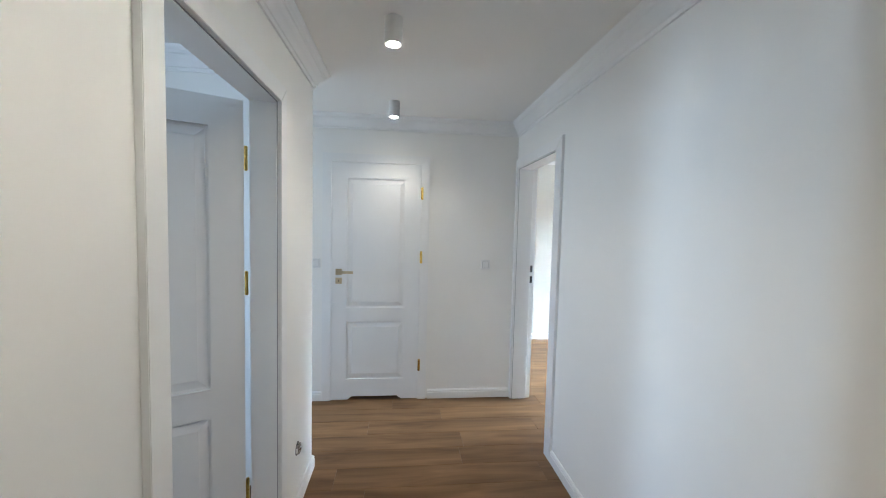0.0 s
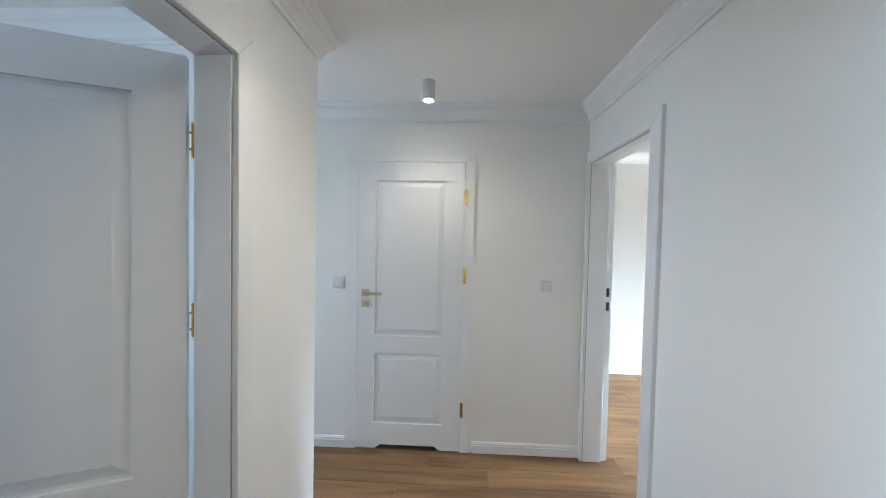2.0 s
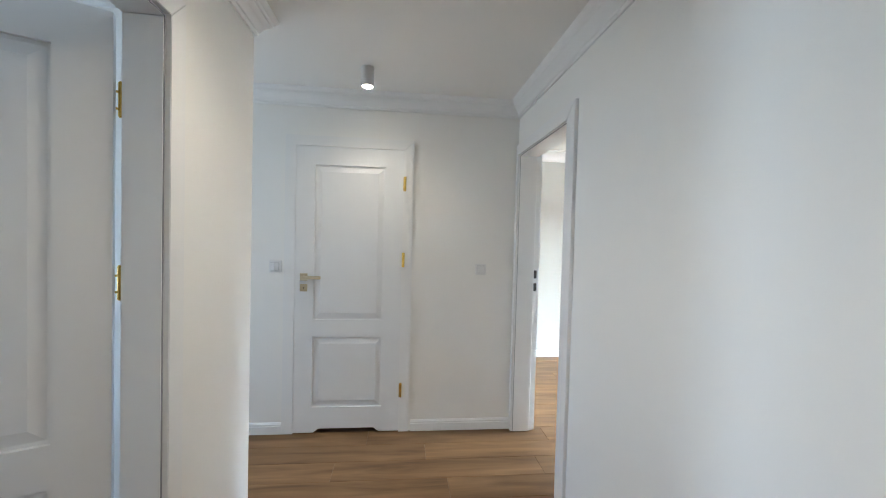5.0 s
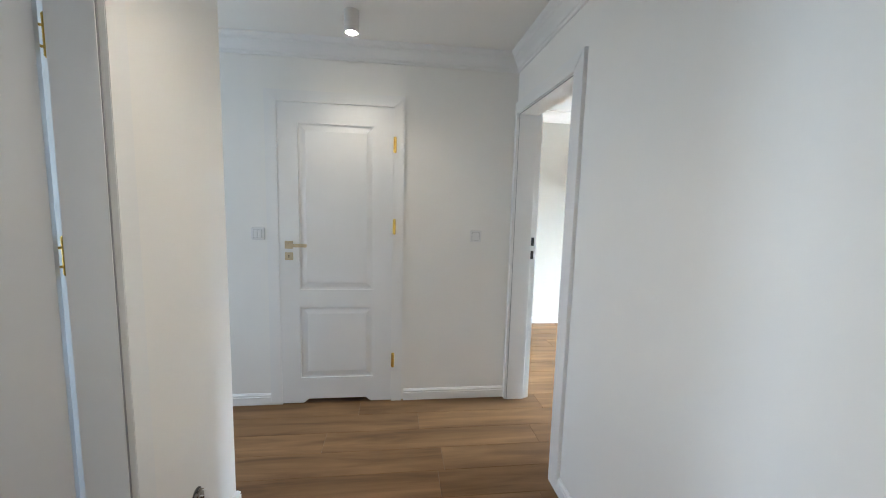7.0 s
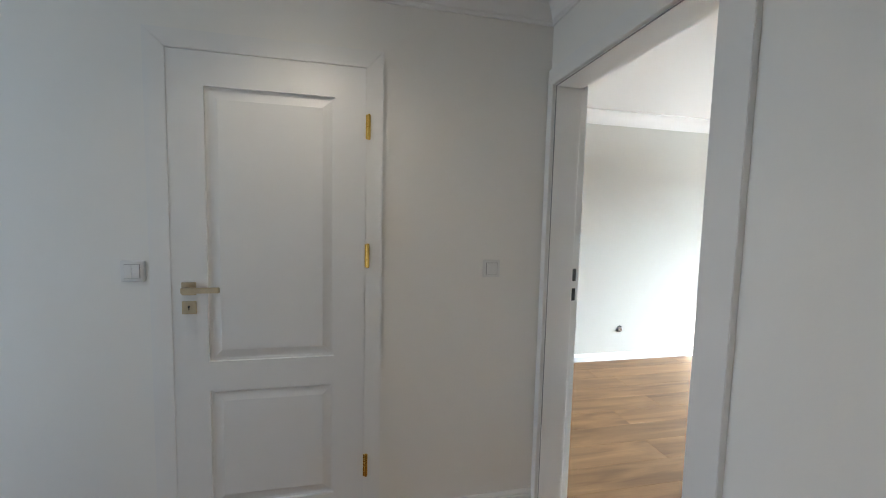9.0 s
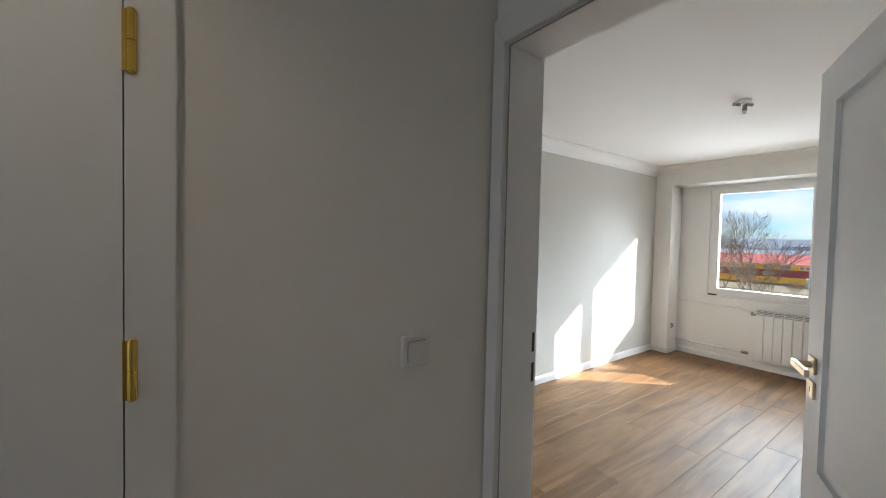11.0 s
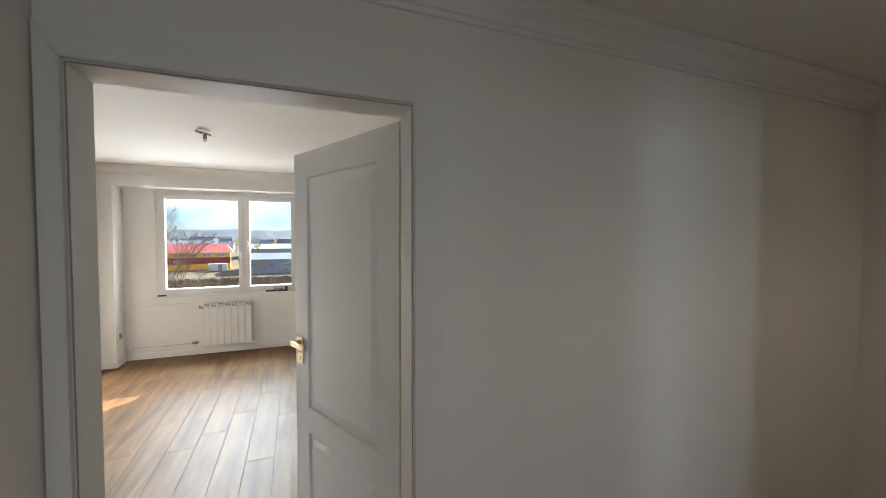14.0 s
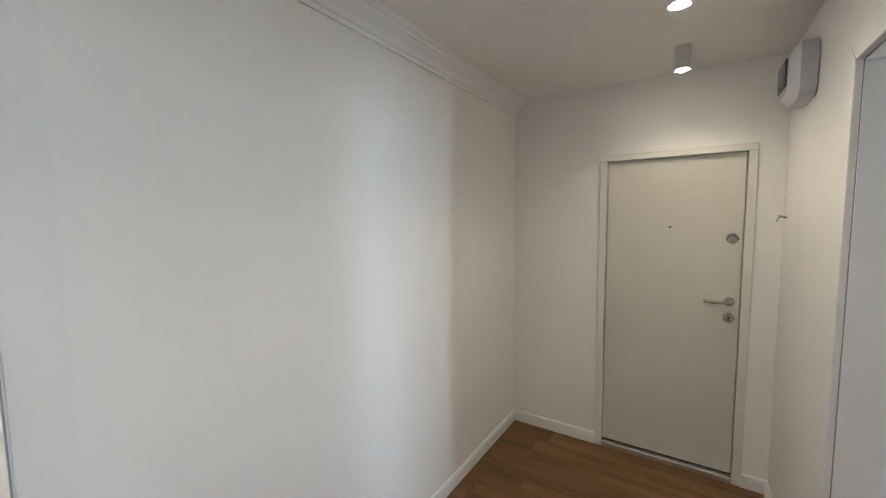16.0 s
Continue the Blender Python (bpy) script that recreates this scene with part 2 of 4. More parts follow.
def profile_run(pts, p0, p1, out):
    """A moulding: the profile pts (distance off the wall, height) run from p0 to p1; out is the unit way off the wall.
    Ends are mitred by the fourth values of p0 and p1: metres that the end goes on for each metre off the wall."""
    bm = bmesh.new()
    a, b = Vector(p0[:3]), Vector(p1[:3])
    way = (b - a).normalized()
    o = Vector(out)
    rings = []
    for end, mit, sgn in ((a, p0[3], -1), (b, p1[3], 1)):
        rings.append([bm.verts.new(end + o * d + Vector((0, 0, h)) + way * (sgn * mit * d)) for d, h in pts])
    n = len(pts)
    for i in range(n):
        bm.faces.new((rings[0][i], rings[0][(i + 1) % n], rings[1][(i + 1) % n], rings[1][i]))
    bm.faces.new(rings[0][::-1])
    bm.faces.new(rings[1])
    return bm


CORNICE = [(0, 0), (0.010, 0), (0.013, 0.008), (0.013, 0.016), (0.020, 0.020), (0.026, 0.036), (0.038, 0.052), (0.052, 0.062), (0.055, 0.070),
           (0.062, 0.074), (0.066, 0.086), (0.075, 0.092), (0.082, 0.100), (0.084, 0.11), (0, 0.11)]
COVE = [(0, 0), (0.006, 0)] + [(0.006 + 0.120 * (1 - math.cos(a * math.pi / 16)), 0.100 * math.sin(a * math.pi / 16)) for a in range(1, 9)] + [(0.132, 0.100), (0.132, 0.11), (0, 0.11)]
BASEB = [(0, 0), (0.016, 0), (0.016, 0.055), (0.0115, 0.0575), (0.0115, 0.0615), (0.0145, 0.063), (0.0145, 0.069), (0.010, 0.0745), (0.006, 0.08), (0, 0.08)]

CEIL, XL, YS, YE = 2.43, -1.54, -3.48, 0.0
COR_Z = CEIL - 0.11

# ---- structure ----
def wall(name, label, boxes, material):
    bm = bmesh.new()
    for b in boxes:
        box(bm, *b)
    bmesh.ops.remove_doubles(bm, verts=bm.verts[:], dist=0.0001)
    return tagged(link(name, bm, material), label, "wall", kind="structure")


RO_Y0, RO_Y1, RO_Z = -0.90, -0.035, 2.055      # rough opening of the sunny room's door
LO_Y0, LO_Y1 = -2.420, -1.577                 # of the bedroom door
EO_X0, EO_X1 = -1.610, -0.815                 # of the door in the end wall
ENX0, ENX1, ENZ = -1.385, -0.640, 1.95         # entrance door opening
RX0, RX1, RYS, RYN = 0.15, 4.98, -1.60, 1.745  # the sunny room
WY0, WY1, WZ0, WZ1 = -0.595, 1.184, 0.823, 2.235
PX, PY0, RCEIL = 4.69, 1.535, 2.50

wall("wall_end", "white painted plaster wall with a closed panelled door", [
    (-4.0, EO_X0, 0, 0.12, 0, CEIL), (EO_X1, 0.15, 0, 0.12, 0, CEIL), (EO_X0, EO_X1, 0, 0.12, 2.055, CEIL)], M_WALL)
# unseen, added so that no sky shines through the gaps round the leaf
wall("light_stop_behind_door", "unseen board added behind the panelled door to stop sky light at its gaps", [(EO_X0 - 0.1, EO_X1 + 0.1, 0.125, 0.22, 0, CEIL)], M_WALL)
wall("wall_right", "smooth white painted plaster wall of the hall", [
    (0, RX0, YS, RO_Y0, 0, CEIL), (0, RX0, RO_Y1, 0, 0, CEIL), (0, RX0, RO_Y0, RO_Y1, RO_Z, CEIL), (0.03, RX0, YS, 0.0, CEIL, RCEIL)], M_WALL)
wall("wall_left", "white painted plaster wall with an open door", [
    (XL - 0.11, XL, YS, LO_Y0, 0, CEIL), (XL - 0.11, XL, LO_Y1, -0.94, 0, CEIL), (XL - 0.11, XL, LO_Y0, LO_Y1, RO_Z, CEIL)], M_WALL)
wall("wall_entry", "white painted wall round the entrance door", [
    (-4.8, ENX0, YS - 0.2, YS, 0, CEIL), (ENX1, 0.15, YS - 0.2, YS, 0, CEIL), (ENX0, ENX1, YS - 0.2, YS, ENZ, CEIL),
    (ENX0, ENX1, YS - 0.2, YS - 0.12, 0, ENZ)], M_WALL)
wall("wall_passage", "white wall between the passage and the bedroom", [(-4.8, XL - 0.11, -1.08, -0.94, 0, CEIL)], M_WALL)
wall("wall_passage_end", "white wall with an opening at the passage's end", [
    (-4.14, -4.0, -0.94, -0.88, 0, CEIL), (-4.14, -4.0, -0.06, 0.12, 0, CEIL), (-4.14, -4.0, -0.88, -0.06, 0, 0.35), (-4.14, -4.0, -0.88, -0.06, 2.31, CEIL)], M_WALL)
wall("wall_bedroom_window", "white wall with a window opening", [
    (-4.94, -4.8, YS, -3.25, 0, CEIL), (-4.94, -4.8, -1.85, -1.08, 0, CEIL), (-4.94, -4.8, -3.25, -1.85, 0, 0.8), (-4.94, -4.8, -3.25, -1.85, 2.2, CEIL)], M_WALL)
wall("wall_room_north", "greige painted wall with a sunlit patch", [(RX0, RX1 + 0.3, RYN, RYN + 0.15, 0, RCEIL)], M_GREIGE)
wall("wall_room_south", "plain white painted wall", [(RX0, RX1 + 0.3, RYS - 0.15, RYS, 0, RCEIL)], M_WALL)
wall("wall_room_west_a", "white wall beside the room's door", [(0.03, RX0, 0.12, RYN + 0.15, 0, RCEIL)], M_WALL)
wall("wall_room_window", "white wall with a wide plastic window", [
    (RX1, RX1 + 0.3, RYS, WY0, 0, RCEIL), (RX1, RX1 + 0.3, WY1, RYN, 0, RCEIL), (RX1, RX1 + 0.3, WY0, WY1, 0, WZ0), (RX1, RX1 + 0.3, WY0, WY1, WZ1, RCEIL)], M_WALL)
wall("pilaster", "white boxed-in corner pilaster beside the window", [(PX, RX1, PY0, RYN, 0, RCEIL)], M_WALL)
wall("beam", "white downstand beam above the window", [(PX, RX1, RYS, PY0, 2.25, RCEIL)], M_WALL)
wall("ceiling", "white painted ceiling", [(-4.94, 0.03, YS - 0.2, RYN + 0.15, CEIL, RCEIL + 0.2)], M_CEIL)
wall("ceiling_room", "white painted ceiling of the sunny room", [(0.03, RX1 + 0.3, YS - 0.2, RYN + 0.15, RCEIL, RCEIL + 0.2)], M_CEIL)
bm = bmesh.new()
box(bm, -4.94, RX1 + 0.3, YS - 0.2, RYN + 0.15, -0.2, -0.010)
floor_ob = tagged(link("floor", bm, M_SCREED), "oak laminate plank floor running through the flat", "floor", kind="structure")


def run_thing(name, label, cat, runs, pts, material):
    for p0, p1, out in runs:
        tagged(link(name, profile_run(pts, p0, p1, out), material, smooth=True), label, cat, kind="structure")


Z, ZR = COR_Z, RCEIL - 0.11
run_thing("cornice", "white moulded plaster cornice under the ceiling", "cornice", [
    ((0, YS, Z, 0), (0, 0, Z, -1), (-1, 0, 0)),
    ((-4.0, 0, Z, 0), (0, 0, Z, -1), (0, -1, 0)),
    ((XL, -2.66, Z, 0), (XL, -0.94, Z, 1), (1, 0, 0)),
    ((-4.0, -0.94, Z, 0), (XL, -0.94, Z, 1), (0, 1, 0)),
    ((-4.8, -1.08, Z, 0), (XL - 0.11, -1.08, Z, -1), (0, -1, 0)),
    ((XL - 0.11, YS, Z, 0), (XL - 0.11, -1.08, Z, -1), (-1, 0, 0)),
], CORNICE, M_TRIM)
run_thing("cornice", "plain white cove under the sunny room's ceiling", "cornice", [
    ((RX0, RYN, ZR, -1), (PX, RYN, ZR, -1), (0, -1, 0)),
    ((PX, RYS, ZR, -1), (PX, RYN, ZR, -1), (-1, 0, 0)),
    ((RX0, RYS, ZR, -1), (PX, RYS, ZR, -1), (0, 1, 0)),
    ((RX0, RYS, ZR, -1), (RX0, RYN, ZR, -1), (1, 0, 0)),
], COVE, M_CEIL)
run_thing("baseboard", "white moulded baseboard along the wall", "baseboard", [
    ((EO_X1 + 0.055, 0, 0, 0), (-0.014, 0, 0, 0), (0, -1, 0)),
    ((-4.0, 0, 0, 0), (EO_X0 - 0.060, 0, 0, 0), (0, -1, 0)),
    ((0, YS, 0, -1), (0, -0.984, 0, 0), (-1, 0, 0)),
    ((XL, YS, 0, -1), (XL, -2.484, 0, 0), (1, 0, 0)),
    ((XL, -1.482, 0, 0), (XL, -0.94, 0, 1), (1, 0, 0)),
    ((-4.0, -0.94, 0, 0), (XL, -0.94, 0, 1), (0, 1, 0)),
    ((ENX1 + 0.035, YS, 0, 0), (0, YS, 0, -1), (0, 1, 0)),
    ((XL, YS, 0, -1), (ENX0 - 0.035, YS, 0, 0), (0, 1, 0)),
    ((RX0, RYN, 0, -1), (PX, RYN, 0, -1), (0, -1, 0)),
    ((PX, PY0, 0, 1), (PX, RYN, 0, -1), (-1, 0, 0)),
    ((PX, PY0, 0, 1), (RX1, PY0, 0, -1), (0, -1, 0)),
    ((RX1, RYS, 0, -1), (RX1, PY0, 0, -1), (-1, 0, 0)),
    ((RX0, RYS, 0, -1), (RX1, RYS, 0, -1), (0, 1, 0)),
], BASEB, M_TRIM)


# ---- doors ----
CT = 0.018   # thickness of the casings
def panel_mesh(x0, x1, z0, z1, t):
    """A raised and fielded panel, the same on both faces."""
    bm = bmesh.new()
    for s in (-1, 1):
        f = t / 2
        rings = []
        for inset, y in ((0.0, f - 0.014), (0.007, f - 0.014), (0.011, f - 0.014), (0.044, f - 0.005), (0.047, f - 0.004)):
            rings.append([bm.verts.new((x, s * y, z)) for x, z in ((x0 + inset, z0 + inset), (x1 - inset, z0 + inset), (x1 - inset, z1 - inset), (x0 + inset, z1 - inset))])
        for a, b in zip(rings, rings[1:]):
            for i in range(4):
                bm.faces.new((a[i], a[(i + 1) % 4], b[(i + 1) % 4], b[i]))
        bm.faces.new(rings[-1])
    return bm


def lever_handle(parent, x, z, s, toward, material, t=0.04):
    """A square rose with a bent lever, and a square key rose under it; s: which face; toward: +1 or -1 along the leaf."""
    yf = s * t / 2
    def yy(a, b):
        return (min(yf + s * a, yf + s * b), max(yf + s * a, yf + s * b))
    rose = part("handle_rose", bevelled(x - 0.026, x + 0.026, *yy(0, 0.008), z - 0.026, z + 0.026, 0.0025), material, parent, "square champagne handle rose")
    bm = bmesh.new()
    cyl(bm, (x, yf + s * 0.008, z), (0, s, 0), 0.010, 0.036, 20)
    box(bm, min(x - 0.011 * toward, x + 0.125 * toward), max(x - 0.011 * toward, x + 0.125 * toward), *yy(0.042, 0.054), z - 0.011, z + 0.011)
    bmesh.ops.bevel(bm, geom=[e for e in bm.edges if e.calc_length() > 0.011], offset=0.002, segments=2, affect="EDGES")
    part("lever", bm, material, rose, smooth=True)
    key = part("key_rose", bevelled(x - 0.026, x + 0.026, *yy(0, 0.008), z - 0.102, z - 0.050, 0.0025), material, parent)
    bm = bmesh.new()
    cyl(bm, (x, yf + s * 0.0075, z - 0.072), (0, s, 0), 0.004, 0.0012, 16)
    box(bm, x - 0.0016, x + 0.0016, *yy(0.0078, 0.0086), z - 0.086, z - 0.072)
    part("keyhole", bm, M_BLACK, key)


def hinge(parent, x, y, z, tall=0.10, r=0.0075, closed=False):
    """Two barrels on a pin, with caps."""
    bm = bmesh.new()
    cyl(bm, (x, y, z - tall / 2), (0, 0, 1), r, tall * 0.49, 20)
    cyl(bm, (x, y, z + tall * 0.01), (0, 0, 1), r, tall * 0.49, 20)
    cyl(bm, (x, y, z - tall / 2 - 0.003), (0, 0, 1), r * 0.7, tall + 0.006, 16)
    if closed:
        box(bm, x + r * 0.6, x + r * 0.6 + 0.008, y - 0.003, y + 0.001, z - tall / 2, z + tall / 2)
    for zz in () if closed else (z - tall * 0.28, z + tall * 0.22):
        cyl(bm, (x, y, zz), (1, -0.3 if y > 0 else 0.3, 0), 0.0035, 0.016, 10)
    part("hinge", bm, M_GOLD, parent, "polished brass hinge", smooth=True)


def door_leaf(name, label, width, m, vent=False, handle=M_CHAMP, height=2.035, t=0.04, hinge_side=1, handle_face=(1, -1), hx=None, foot=0.008):
    """A two-panel door. Local x runs from the hinge (0) to the lock edge (width), z up, y through the leaf."""
    d = tagged(empty(name, m), label, "door", kind="structure")
    st, f = 0.128, t / 2
    zb, z1, z2, z3, zt = foot, 0.19, 0.695, 0.818, 1.914
    part("stile", bevelled(0, st, -f, f, zb, height, 0.0), M_DOOR, d)
    part("stile", bevelled(width - st, width, -f, f, zb, height, 0.0), M_DOOR, d)
    e = 0.0
    part("rail", bevelled(st + e, width - st - e, -f, f, zt, height, 0.0), M_DOOR, d)
    part("rail", bevelled(st + e, width - st - e, -f, f, z2, z3, 0.0), M_DOOR, d)
    if vent:
        bm = bmesh.new()
        pr = [(st + e, zb), (st + 0.015, zb), (st + 0.05, zb + 0.028), (width - st - 0.05, zb + 0.028), (width - st - 0.015, zb), (width - st - e, zb), (width - st - e, z1), (st + e, z1)]
        a = [bm.verts.new((x, -f, z)) for x, z in pr]
        b = [bm.verts.new((x, f, z)) for x, z in pr]
        bm.faces.new(a)
        bm.faces.new(b[::-1])
        for i in range(len(pr)):
            bm.faces.new((a[i], b[i], b[(i + 1) % len(pr)], a[(i + 1) % len(pr)]))
        part("rail", bm, M_DOOR, d, "bottom rail with a cut-out for air")
    else:
        part("rail", bevelled(st + e, width - st - e, -f, f, zb, z1, 0.0), M_DOOR, d)
    part("panel", panel_mesh(st, width - st, z3, zt, t), M_DOOR, d)
    part("panel", panel_mesh(st, width - st, z1, z2, t), M_DOOR, d)
    for s in handle_face:
        lever_handle(d, width - 0.062 if hx is None else hx, 1.122, s, -1, handle, t)
    for z in (0.307, 1.256, 1.802):
        hinge(d, -0.012, hinge_side * (f + 0.004), z, closed=vent)
    return d


def door_frame(name, label, to_world, width, top, depth, y0=0.0):
    """Jambs and casings of an opening. Local x across the opening (0 to width), y from the casing's face into the wall, z up."""
    fr = tagged(empty(name, to_world), label, "door frame", kind="structure")
    j = 0.022
    part("jamb", bevelled(-j, 0, y0, depth, 0, top, 0.0015, 1), M_TRIM, fr)
    part("jamb", bevelled(width, width + j, y0, depth, 0, top, 0.0015, 1), M_TRIM, fr)
    part("jamb_head", bevelled(-j, width + j, y0, depth, top + 0.0003, top + j, 0.0015, 1), M_TRIM, fr)
    return fr


def casing(parent, width, top, y, s, left=0.075, right=0.075, head=0.075, gap=0.008, seal=False):
    """Flat casings, mitred at the corners, with a small stop bead at the inner edge. s: the way off the wall along local y."""
    x0, x1, z1 = -gap, width + gap, top + gap
    def piece(pts, nm):
        bm = bmesh.new()
        a = [bm.verts.new((x, y, z)) for x, z in pts]
        b = [bm.verts.new((x, y + s * CT, z)) for x, z in pts]
        bm.faces.new(a)
        bm.faces.new(b[::-1])
        for i in range(4):
            bm.faces.new((a[i], b[i], b[(i + 1) % 4], a[(i + 1) % 4]))
        bmesh.ops.bevel(bm, geom=[e for e in bm.edges if all(abs(v.co.y - y - s * CT) < 1e-5 for v in e.verts)], offset=0.0018, segments=2, affect="EDGES")
        part(nm, bm, M_TRIM, parent)
    g = 0.0004
    piece([(x0 - left, 0), (x0, 0), (x0, z1), (x0 - left, z1 + head)], "casing_side")
    piece([(x1, 0), (x1 + right, 0), (x1 + right, z1 + head), (x1, z1)], "casing_side")
    if seal:
        for a, b, c, d in ((-0.0045, -0.0012, 0, top + 0.0012), (width + 0.0012, width + 0.0045, 0, top + 0.0012), (-0.0045, width + 0.0045, top + 0.0013, top + 0.0045)):
            part("seal", bevelled(a, b, y - 0.002, y + 0.0025, c, d, 0), M_SEAL_AND_GAP, parent, "grey rubber seal")
    piece([(x0 + g, z1 + g), (x1 - g, z1 + g), (x1 + right - g, z1 + head), (x0 - left + g, z1 + head)], "casing_head")


# end-wall door: closed, flush with its frame, opens into the hall
W = 0.733
f1 = door_frame("door_frame_1", "white door frame with flat casings", pose(EO_X0 + 0.024, 0, 0), W, 2.036, 0.115, 0.026)
casing(f1, W, 2.036, -0.0005, -1, left=0.075, right=0.072, head=0.072)
door_leaf("door_1", "closed white two-panel door with brass hinges and a vent cut-out", W + 0.0130, pose(EO_X0 + 0.024 + W + 0.0057, 0.004, 0, 0, 0, 180), vent=True, hinge_side=1, handle_face=(1,), height=2.0425)

# bedroom door: swung into the bedroom
LW = LO_Y1 - LO_Y0 - 0.046
f2 = door_frame("door_frame_2", "white door frame of the open bedroom door", pose(XL, LO_Y0 + 0.023, 0, 0, 0, 90), LW, 2.036, 0.112)
casing(f2, LW, 2.036, -0.0005, -1, gap=0.006, seal=True)
casing(f2, LW, 2.036, 0.1105, 1, gap=0.05)
door_leaf("door_2", "open white two-panel door swung into the bedroom", LW - 0.02, pose(XL - 0.144, -1.580, 0, 0, 0, 206), hinge_side=-1, hx=LW - 0.05)

# sunny room's door: swung into the room
RW = RO_Y1 - RO_Y0 - 0.046
f3 = door_frame("door_frame_3", "white door frame with flat casings round an open doorway", pose(0, RO_Y1 - 0.023, 0, 0, 0, -90), RW, 2.036, 0.125)
for a, b, z in ((-0.022, -0.014, 2.036), (RW + 0.014, RW + 0.022, 2.036)):
    part("rebate", bevelled(a, b, 0.1252, 0.152, 0, z, 0), M_TRIM, f3)
part("rebate", bevelled(-0.022, RW + 0.022, 0.1252, 0.152, 2.050, 2.058, 0), M_TRIM, f3)
casing(f3, RW, 2.036, -0.0005, -1, left=0.045, right=0.097, seal=True)
casing(f3, RW, 2.036, 0.1525, 1, gap=0.022)
door_leaf("door_3", "open white two-panel door swung into the sunny room", RW - 0.006, pose(0.165, RO_Y0 + 0.003, 0, 0, 0, 24.5), hinge_side=-1)
# no holes are cut: black plates paint the dark inside the strike openings
for zz in (1.17, 1.075):
    bm = bevelled(-0.0145, -0.0115, 0.128, 0.1500, zz - 0.030, zz + 0.030, 0.001, 1)
    part("strike_hole_shade", bm, M_BLACK, f3, "black plate painting the dark of a strike opening in the jamb")


# entrance door: steel, closed
def entrance_door():
    w = ENX1 - ENX0
    d = tagged(empty("door_4", pose(ENX1, YS, 0, 0, 0, 180)), "closed cream steel entrance door with round locks", "door", kind="structure")
    # local x from the hinge side to the lock side, local -y into the hall after the turn
    part("leaf", bevelled(0.012, w - 0.012, 0.020, 0.075, 0.045, ENZ - 0.010, 0.003), M_STEEL_DOOR, d)
    for a, b in ((-0.034, 0.009), (w - 0.009, w + 0.034)):
        part("frame_side", bevelled(a, b, -0.014, 0.10, 0, ENZ - 0.0083, 0.003), M_STEEL_FRAME, d)
    part("frame_head", bevelled(-0.034, w + 0.034, -0.014, 0.10, ENZ - 0.008, ENZ + 0.03, 0.003), M_STEEL_FRAME, d)
    part("threshold", bevelled(0.0095, w - 0.0095, -0.02, 0.10, 0.0, 0.036, 0.004), M_ALU, d, "brushed steel threshold")
    part("seal", bevelled(0.0095, w - 0.0095, 0.026, 0.07, 0.0365, 0.0445, 0), M_BLACK, d)
    def rosette(nm, x, z, r, parent=d):
        bm = bmesh.new()
        cyl(bm, (x, 0.020, z), (0, -1, 0), r, 0.006, 36)
        cyl(bm, (x, 0.014, z), (0, -1, 0), r * 0.94, 0.005, 36, r * 0.78)
        return part(nm, bm, M_STEEL, parent, "satin steel rosette", smooth=True)
    lx = w - 0.060
    k = rosette("upper_lock", lx, 1.452, 0.030)
    bm = bmesh.new()
    cyl(bm, (lx, 0.009, 1.452), (0, -1, 0), 0.014, 0.016, 24)
    box(bm, lx - 0.004, lx + 0.004, -0.022, -0.007, 1.434, 1.470)
    part("thumb_turn", bm, M_STEEL, k, smooth=True)
    h = rosette("handle_rose", lx, 1.083, 0.027)
    bm = bmesh.new()
    cyl(bm, (lx, 0.010, 1.083), (0, -1, 0), 0.0095, 0.052, 20)
    cyl(bm, (lx + 0.009, -0.036, 1.083), (-1, 0, 0.02), 0.0095, 0.135, 20)
    part("lever", bm, M_STEEL, h, smooth=True)
    k2 = rosette("lower_lock", lx, 0.988, 0.029)
    bm = bmesh.new()
    cyl(bm, (lx, 0.010, 0.993), (0, -1, 0), 0.009, 0.004, 20)
    box(bm, lx - 0.004, lx + 0.004, 0.006, 0.010, 0.970, 0.990)
    part("lock_cylinder", bm, M_GREYP, k2)
    bm = bmesh.new()
    cyl(bm, (w / 2 + 0.002, 0.020, 1.517), (0, -1, 0), 0.0085, 0.004, 20)
    part("peephole", bm, M_STEEL, d, smooth=True)
    bm = bmesh.new()
    cyl(bm, (w / 2 + 0.002, 0.016, 1.517), (0, -1, 0), 0.005, 0.0008, 16)
    part("peephole_lens", bm, M_BLACK, d)


entrance_door()


